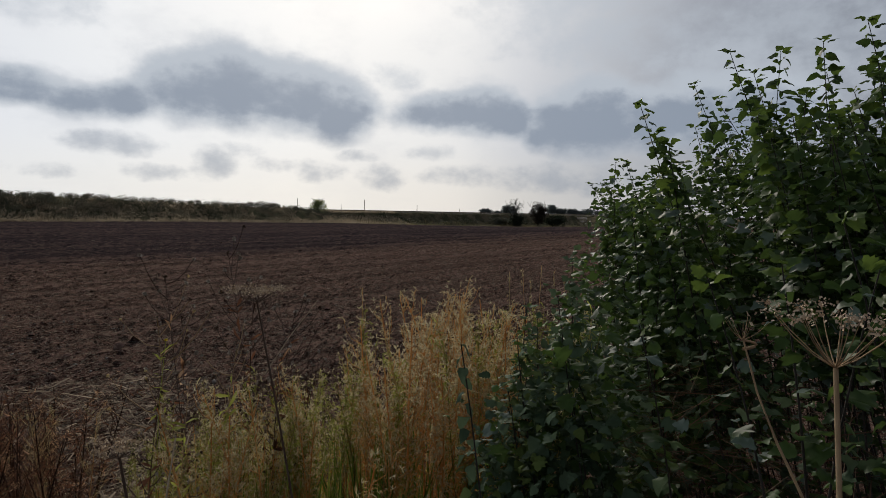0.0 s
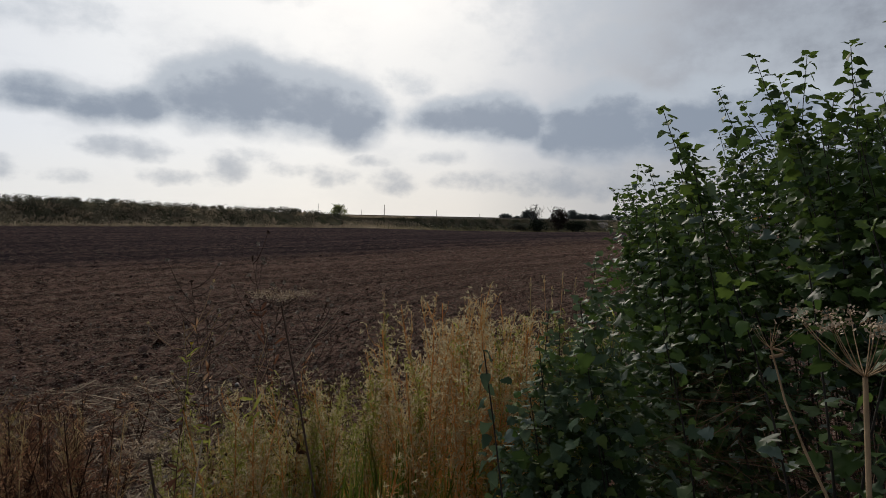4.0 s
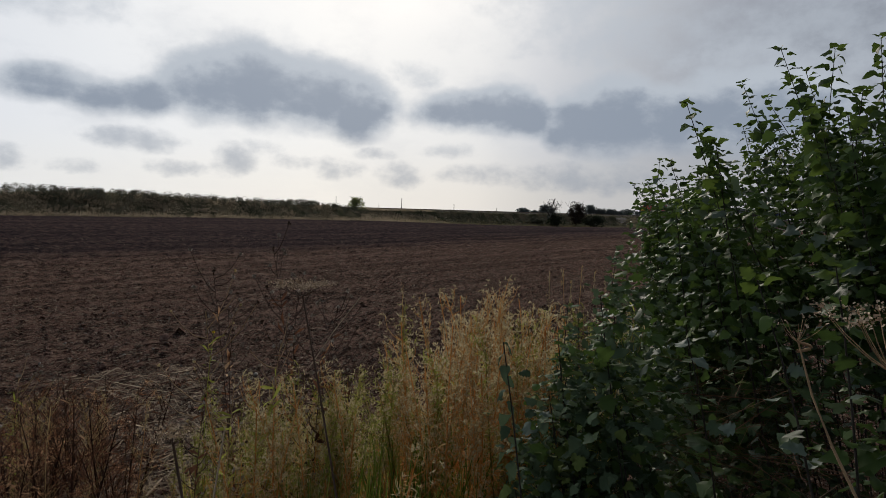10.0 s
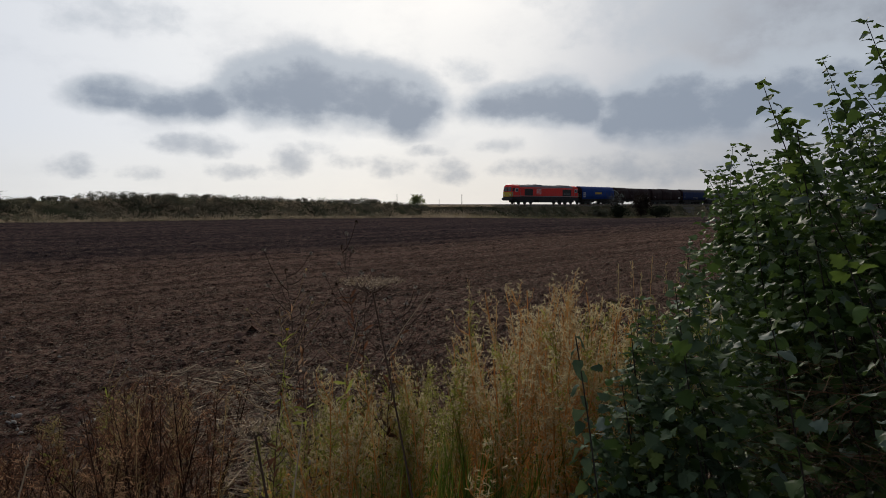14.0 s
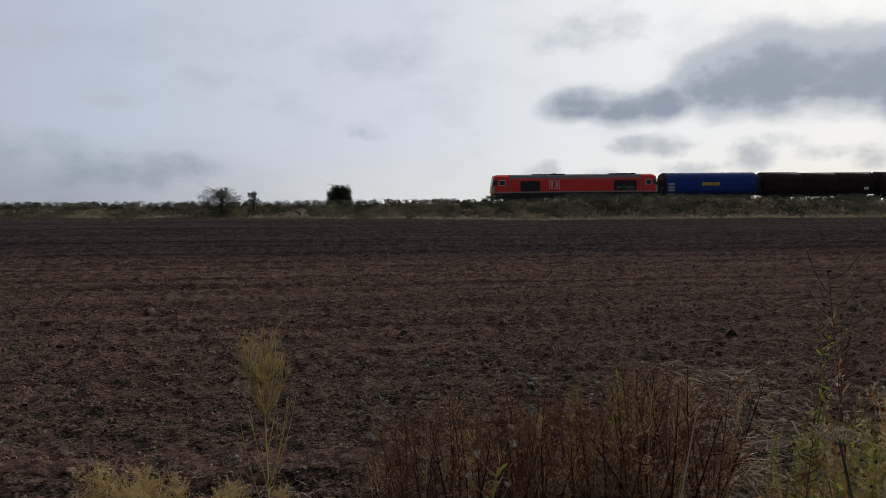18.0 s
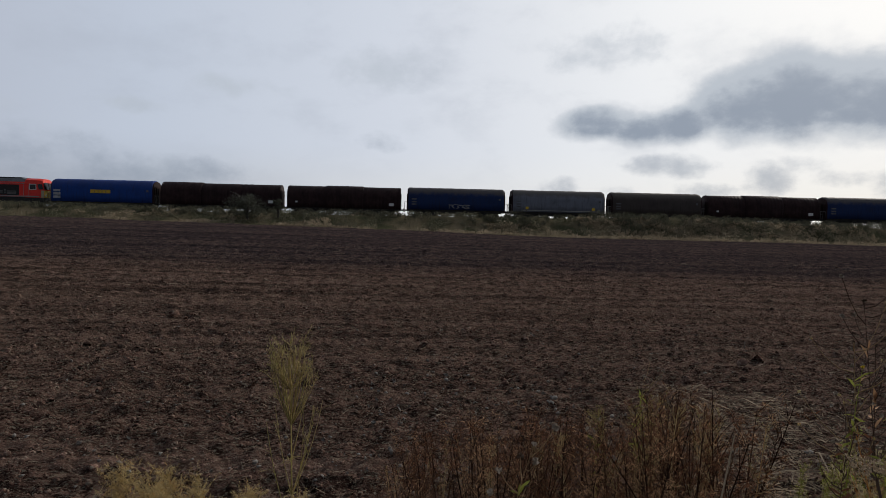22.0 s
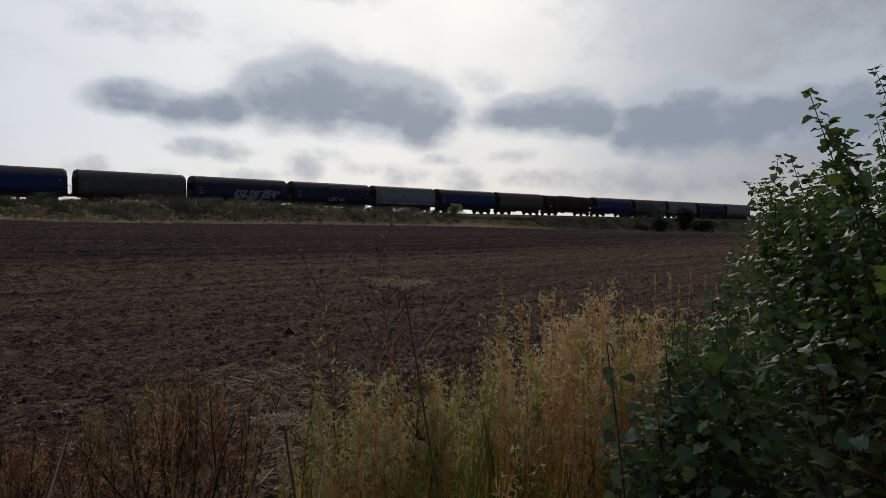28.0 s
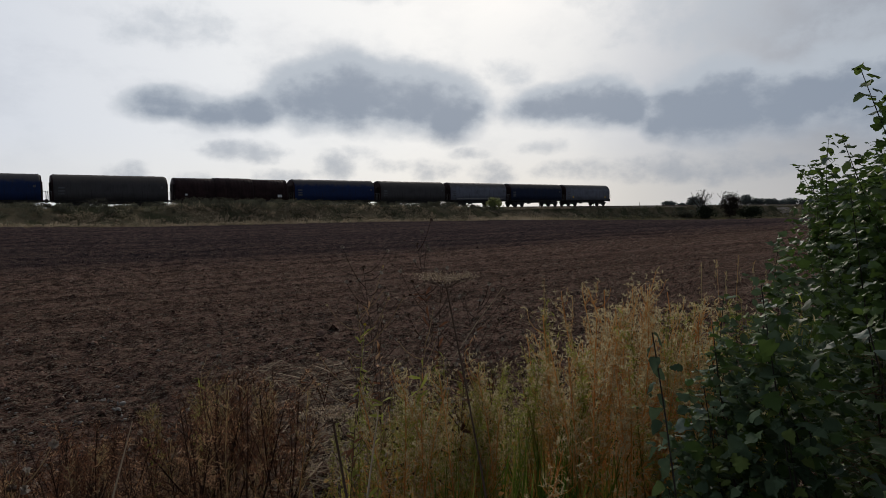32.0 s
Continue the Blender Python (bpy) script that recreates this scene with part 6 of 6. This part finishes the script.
def clumps(rng, centres, radius, per, leaf):
    """Leafy mounds: small leaves over flattened balls."""
    n = len(centres)
    c, r = np.repeat(centres, per, 0), np.repeat(radius, per)[:, None]
    d = rng.normal(0, 1, (n * per, 3))
    d /= np.linalg.norm(d, axis=1)[:, None]
    at = c + d * r * rng.uniform(0.55, 1.12, (n * per, 1)) * [1, 1, 0.8]
    tv = np.array([(0, -0.35, 0), (0.55, -0.42, 0.1), (1, 0, 0), (0.55, 0.42, 0.1), (0, 0.35, 0)])
    tf = tri([(0, 1, 2, 3, 4)])
    return cast(tv, tf, at, frames(d + rng.normal(0, 0.9, d.shape), rng.normal(0, 1, d.shape) + d), leaf * rng.uniform(0.6, 1.4, n * per))


def build_bank():
    rng = np.random.default_rng(21)

    def spots(n, s0, s1, e0, e1):
        s, e = rng.uniform(s0, s1, n), rng.uniform(e0, e1, n)
        x, y = place(s, e + bend(s))
        return s, e, x, y, land(x, y, False)[0]
    s, e, x, y, z = spots(1500, -125, 67, 68.6, 74.2)
    keep = (s > -62) | (rng.random(len(s)) < 0.3)
    s, e, x, y, z = s[keep], e[keep], x[keep], y[keep], z[keep]
    top = scrub_top(s) - np.abs(e - 71.8) * 0.17 - rng.exponential(0.14, len(s)) - np.where(s < -62, 0.25, 0.0)
    r = np.clip((top - z) / 1.7, 0.12, 0.6)
    stuff("bramble_scrub", *clumps(rng, np.stack([x, y, np.minimum(top - r * 0.75, z + 0.6)], -1), r, 110, 0.075), SCRUB, "dark bramble and scrub covering the top of the railway bank", "scrub")
    s, e, x, y, z = spots(1900, -125, 66, 65.6, 70.8)
    keep = value_noise(s / 3.5, e / 1.2, 33) > -0.05
    s, e, x, y, z = s[keep], e[keep], x[keep], y[keep], z[keep]
    r = rng.uniform(0.2, 0.62, len(s))
    stuff("bank_greenery", *clumps(rng, np.stack([x, y, z + r * 0.3], -1), r, 60, 0.085), BANK_GREEN, "low green weeds on the side of the railway bank", "weeds")
    # arching canes on the skyline
    canes = []
    s, e, x, y, z = spots(300, -62, 64, 70.5, 73)
    for i in range(len(s)):
        a = rng.uniform(0, 6.28)
        ln = rng.uniform(0.5, 1.3)
        p = np.array([x[i], y[i], scrub_top(s[i]) - 0.35 - abs(e[i] - 71.8) * 0.1])
        canes.append(limb(arc(p, p + [cos(a) * ln, sin(a) * ln, rng.uniform(-0.1, 0.3)], (0, 0, rng.uniform(0.12, 0.35)), 5), 0.022, 0.012, 3))
    stuff("bramble_canes", *join(*canes), SCRUB, "arching bramble canes along the skyline of the bank", "brambles")
    # tan grass fringe along the field edge
    s, e, x, y, z = spots(34000, -150, 68, 64.6, 70.4)
    keep = value_noise(s / 4, e / 2, 14) + 0.3 * value_noise(s / 1.2, e, 15) > np.where(s < 8, 0.1, -0.34) + (e - 65.5) * 0.06
    x, y, z, s = x[keep], y[keep], z[keep], s[keep]
    h = rng.uniform(0.2, 0.5, len(x)) * (1 + 1.2 * value_noise(s / 1.6, s * 0, 16)) * np.interp(s, [-60, 0, 15, 60], [0.6, 0.75, 1.15, 1.0])
    tuft = rng.random(len(x)) < 0.16
    r = rng.uniform(0.1, 0.34, tuft.sum()) * (1 + 1.2 * value_noise(s[tuft] / 2.3, s[tuft] * 0, 19))
    mounds = clumps(rng, np.stack([x, y, z], -1)[tuft] + [0, 0, 0.08], r, 34, 0.09)
    stuff("bank_grass", *join(blades(rng, np.stack([x, y, z - 0.03], -1), h, rng.uniform(0.025, 0.05, len(x)), 1.1), mounds), TAN_GRASS, "tall tan dry grass along the foot of the railway bank", "grass")
    s, e, x, y, z = spots(18000, -150, 67, 65.3, 73.5)
    stuff("bank_tussocks", *blades(rng, np.stack([x, y, z - 0.03], -1), rng.uniform(0.15, 0.45, len(x)), rng.uniform(0.025, 0.05, len(x)), 0.9), BANK_GREEN, "rough green grass tussocks on the railway bank", "grass")
    s, e, x, y, z = spots(5200, -175, -58, 66.0, 73.0)
    stuff("pale_bank_grass", *blades(rng, np.stack([x, y, z - 0.03], -1), rng.uniform(0.25, 0.75, len(x)), rng.uniform(0.04, 0.09, len(x)), 0.45), PALE_GRASS, "pale green and tan long grass on the railway bank", "grass")
    # embankment beyond the end of the bank
    s, e, x, y, z = spots(1500, 76, 215, 67.5, 76.0)
    r = rng.uniform(0.16, 0.42, len(s)) * np.where(e > 74, 0.6, 1.0)
    stuff("embankment_scrub", *clumps(rng, np.stack([x, y, z + r * 0.2], -1), r, 24, 0.17), BANK_GREEN, "low grey-green scrub over the railway embankment", "scrub")
    s, e, x, y, z = spots(11000, 64, 83, 68.5, 75.8)
    stuff("embankment_grass", *blades(rng, np.stack([x, y, z - 0.03], -1), rng.uniform(0.2, 0.5, len(x)), rng.uniform(0.04, 0.08, len(x)), 0.22), TAN_GRASS, "patch of tan dry grass on the embankment", "grass")
    s, e, x, y, z = spots(5200, 70, 230, 66.8, 71.5)
    stuff("edge_grass", *blades(rng, np.stack([x, y, z - 0.03], -1), rng.uniform(0.2, 0.55, len(x)), rng.uniform(0.05, 0.1, len(x)), 0.22), PALE_GRASS, "pale green grass along the foot of the embankment", "grass")


build_bank()


# ---- trees and bushes ----
def tree(name, az, dist, top_el, width, label, category, mat, base=None, trunk=0.2, clump=60, leaf=0.2, per=46, gaps=0.35, seed=1, bare=0, taper=0.0):
    """Trunk with limbs, and a crown of many small leaves in uneven clumps."""
    rng = np.random.default_rng(seed)
    x, y = polar(az, dist)
    z0 = float(land(np.array([x]), np.array([y]), False)[0][0]) if base is None else base
    height = 1.6 + dist * tan(radians(top_el)) - z0
    root = tagged(new(name), label, category)
    root.location = (x, y, z0 - 0.05)
    low = height * trunk
    bits = [limb(arc((0, 0, 0), (rng.normal(0, 0.05) * height, rng.normal(0, 0.05) * height, height * 0.6), (0.02 * height, 0, 0), 7), 0.035 * height + 0.03, 0.012 * height, 7)]
    ends = []
    for i in range(9 + bare):
        a = i * 2.4 + rng.normal(0, 0.3)
        u = rng.uniform(0.15, 0.6)
        q = np.array([0, 0, height * u])
        rr = width / 2 * rng.uniform(0.55, 0.95)
        end = np.array([cos(a) * rr, sin(a) * rr, min(height * 0.97, height * (u + rng.uniform(0.15, 0.45)))])
        path = arc(q, end, (0, 0, 0.05 * height), 5)
        bits.append(limb(path, 0.012 * height + 0.01, 0.004 * height, 5))
        for j in range(4 if bare else 2):
            b = a + rng.normal(0, 0.9)
            p = path[rng.integers(2, 5)]
            e2 = p + np.array([cos(b) * rr * 0.4, sin(b) * rr * 0.4, height * rng.uniform(0.05, 0.25)])
            e2[2] = min(e2[2], height)
            bits.append(limb(arc(p, e2, (0, 0, 0.0), 4), 0.005 * height + 0.005, 0.003 * height, 4))
            ends.append(e2)
    v, f = join(*bits)
    part("trunk", grid_mesh("trunk", v, f, [TREE_BARK], smooth=True), None, root)
    d = rng.normal(0, 1, (clump, 3))
    d /= np.linalg.norm(d, axis=1)[:, None]
    c = d * rng.uniform(0.35, 0.92, (clump, 1)) * [width / 2, width / 2, (height - low) / 2] + [0, 0, (height + low) / 2]
    c[:, :2] *= (1 + taper - 2 * taper * c[:, 2:] / height)
    c = c[rng.random(clump) > gaps * rng.random(clump)]
    r = width * rng.uniform(0.09, 0.19, len(c))
    over = c[:, 2] + r - height
    c[:, 2] -= np.maximum(over, 0)
    v, f = clumps(rng, c, r, per, leaf)
    tagged(part("crown", grid_mesh("crown", v, f, [mat]), None, root), kind="stuff")
    return root


tree("bush", -11.45, 97, 0.98, 2.7, "ragged upright light green bush at the end of the railway bank", "bush", LIGHT_TREE, trunk=0.0, clump=70, leaf=0.1, per=60, gaps=0.5, seed=2, bare=6, taper=0.45)
tree("thorn_tree", 6.5, 134, 1.36, 4.0, "half-bare grey thorn tree on the embankment", "tree", HAZED_TREE, trunk=0.15, clump=44, leaf=0.14, per=26, gaps=0.8, seed=3, bare=8)
tree("hawthorn", 8.75, 140, 1.14, 4.3, "dark dense russet hawthorn on the embankment", "tree", RUSSET_TREE, trunk=0.05, clump=100, leaf=0.13, per=90, seed=4)
tree("low_bush", 6.9, 132, 0.0, 4.5, "low dark bush at the foot of the thorn tree", "bush", DARK_TREE, trunk=0.0, clump=50, leaf=0.2, seed=5)
tree("low_bush", 10.3, 141, -0.05, 5.5, "low dark bush beside the hawthorn", "bush", DARK_TREE, trunk=0.0, clump=60, leaf=0.2, seed=6)
tree("low_bush", 5.3, 131, -0.35, 3.6, "low green bush at the foot of the embankment", "bush", SCRUB, trunk=0.0, clump=40, leaf=0.2, seed=7)
tree("low_bush", 3.9, 230, 0.38, 5.0, "small grey-green bush beyond the railway", "bush", HAZED_TREE, trunk=0.0, clump=40, leaf=0.3, seed=8)
tree("low_bush", 5.0, 232, 0.2, 3.5, "small grey-green bush beyond the railway", "bush", HAZED_TREE, trunk=0.0, clump=30, leaf=0.3, seed=9)
for i, (az, el, w, dist) in enumerate(((6.07, 0.79, 6.6, 240), (9.95, 0.84, 7.5, 330), (10.85, 0.55, 6.0, 330), (11.8, 0.52, 6.0, 330), (13.2, 0.55, 9.0, 360), (14.4, 0.40, 8.0, 360), (15.3, 0.46, 9.0, 350), (12.2, 0.34, 9.0, 350), (16.4, 1.15, 9.0, 260), (18.0, 0.9, 9.0, 260), (20.0, 0.7, 12.0, 300))):
    tree("far_tree", az, dist, el, w, "rounded hazy green tree on the far skyline", "tree", HAZED_TREE, trunk=0.05, clump=70, leaf=0.32, per=60, gaps=0.1, seed=20 + i)
tree("sallow_bush", -69.8, 70.5, 1.98, 4.4, "open grey-green sallow bush on the railway bank", "bush", GREY_TREE, trunk=0.02, clump=110, leaf=0.075, per=60, gaps=0.7, seed=10, bare=10)
tree("young_tree", -67.2, 70.5, 1.78, 1.1, "thin young tree on the railway bank", "tree", GREY_TREE, trunk=0.2, clump=26, leaf=0.11, per=24, gaps=0.4, seed=11)
tree("round_tree", -59.55, 100, 2.14, 4.1, "dense dark rounded tree beyond the railway", "tree", DARK_TREE, trunk=0.1, clump=150, leaf=0.11, per=130, gaps=0.05, seed=12)
tree("dead_bush", -45.4, 72.5, 1.05, 2.6, "twiggy half-dead bush on top of the bank", "bush", SCRUB, trunk=0.02, clump=16, leaf=0.1, per=16, gaps=0.9, seed=13, bare=14)
tree("oak", -104.3, 300, 1.5, 10.5, "broad dark oak beyond the field", "tree", HAZED_TREE, trunk=0.2, clump=130, leaf=0.4, per=60, gaps=0.15, seed=14)
for i, (az, el, w) in enumerate(((-92.6, 1.07, 9.0), (-91.4, 0.96, 7.0), (-90.2, 1.02, 8.0), (-89.0, 0.98, 9.0))):
    tree("far_tree", az, 330, el, w, "rounded hazy green tree on the far skyline", "tree", HAZED_TREE, trunk=0.05, clump=70, leaf=0.32, per=60, gaps=0.15, seed=40 + i)


# ---- posts and wires ----
def post(az, dist, top_el, radius, label, arms=()):
    x, y = polar(az, dist)
    z0 = float(land(np.array([x]), np.array([y]), False)[0][0])
    h = 1.6 + dist * tan(radians(top_el)) - z0
    root = tagged(new("pole"), label, "pole")
    root.location = (x, y, z0 - 0.1)
    root.rotation_euler.z = radians(-az)
    bm = bmesh.new()
    rod(bm, (0, 0, 0), (0, 0, h + 0.1), radius, radius * 0.75, 8)
    part("shaft", bm, TREE_BARK, root)
    for w, drop in arms:
        part("crossarm", boxes((-w / 2, w / 2, -0.08, 0.08, h - drop, h - drop + 0.14)), TREE_BARK, root)
        for q in (-w / 2 + 0.1, 0.0, w / 2 - 0.1):
            bm = bmesh.new()
            rod(bm, (q, 0, h - drop + 0.14), (q, 0, h - drop + 0.36), 0.06, 0.05, 6)
            part("insulator", bm, GREY_METAL, root)
    return root, (x, y, z0 + h)


pole_a, top_a = post(-104.7, 210, 1.72, 0.16, "wooden power pole with a transformer box", ((1.8, 0.2),))
part("transformer", boxes((-0.35, 0.35, -0.75, -0.18, 3.2, 4.4), bevel=0.06), GREY_METAL, pole_a, "grey transformer box")
pole_b, top_b = post(-101.6, 250, 1.37, 0.16, "wooden power pole with two crossarms", ((2.4, 0.2), (1.8, 1.3)))
pole_c, top_c = post(-100.0, 260, 1.0, 0.12, "short pole carrying a round tank", ())
bm = bmesh.new()
rod(bm, (0, 0, 2.4), (0, 0, 4.0), 0.55, 0.5, 12)
part("tank", bm, GREY_METAL, pole_c)
wire = new("power_line", grid_mesh("power_line", *join(limb(arc(top_a, top_b, (0, 0, -0.5), 12), 0.03, 0.03, 3), limb(arc((top_a[0] - 160, top_a[1] - 70, top_a[2] + 0.6), top_a, (0, 0, -0.5), 12), 0.03, 0.03, 3)), [BLACK]))
tagged(wire, "thin sagging black power line between poles", "wire")
for az, el, dist, rad in ((-13.3, 0.92, 150, 0.07), (-7.3, 0.92, 150, 0.09), (-2.45, 0.57, 180, 0.09), (1.5, 0.28, 220, 0.09), (-9.4, 0.45, 160, 0.05)):
    post(az, dist, el, rad, "slim weathered lineside post beyond the rails")


def motions():
    for vehicle, back in TRAIN:
        walk(vehicle, [(t, on_track(front(t) + back)) for t in range(33)])
    walk(clouds, [(t, pose(0, 0, 1.6, 0, 0, 5.68 * t / 32)) for t in (0, 16, 32)])


motions()
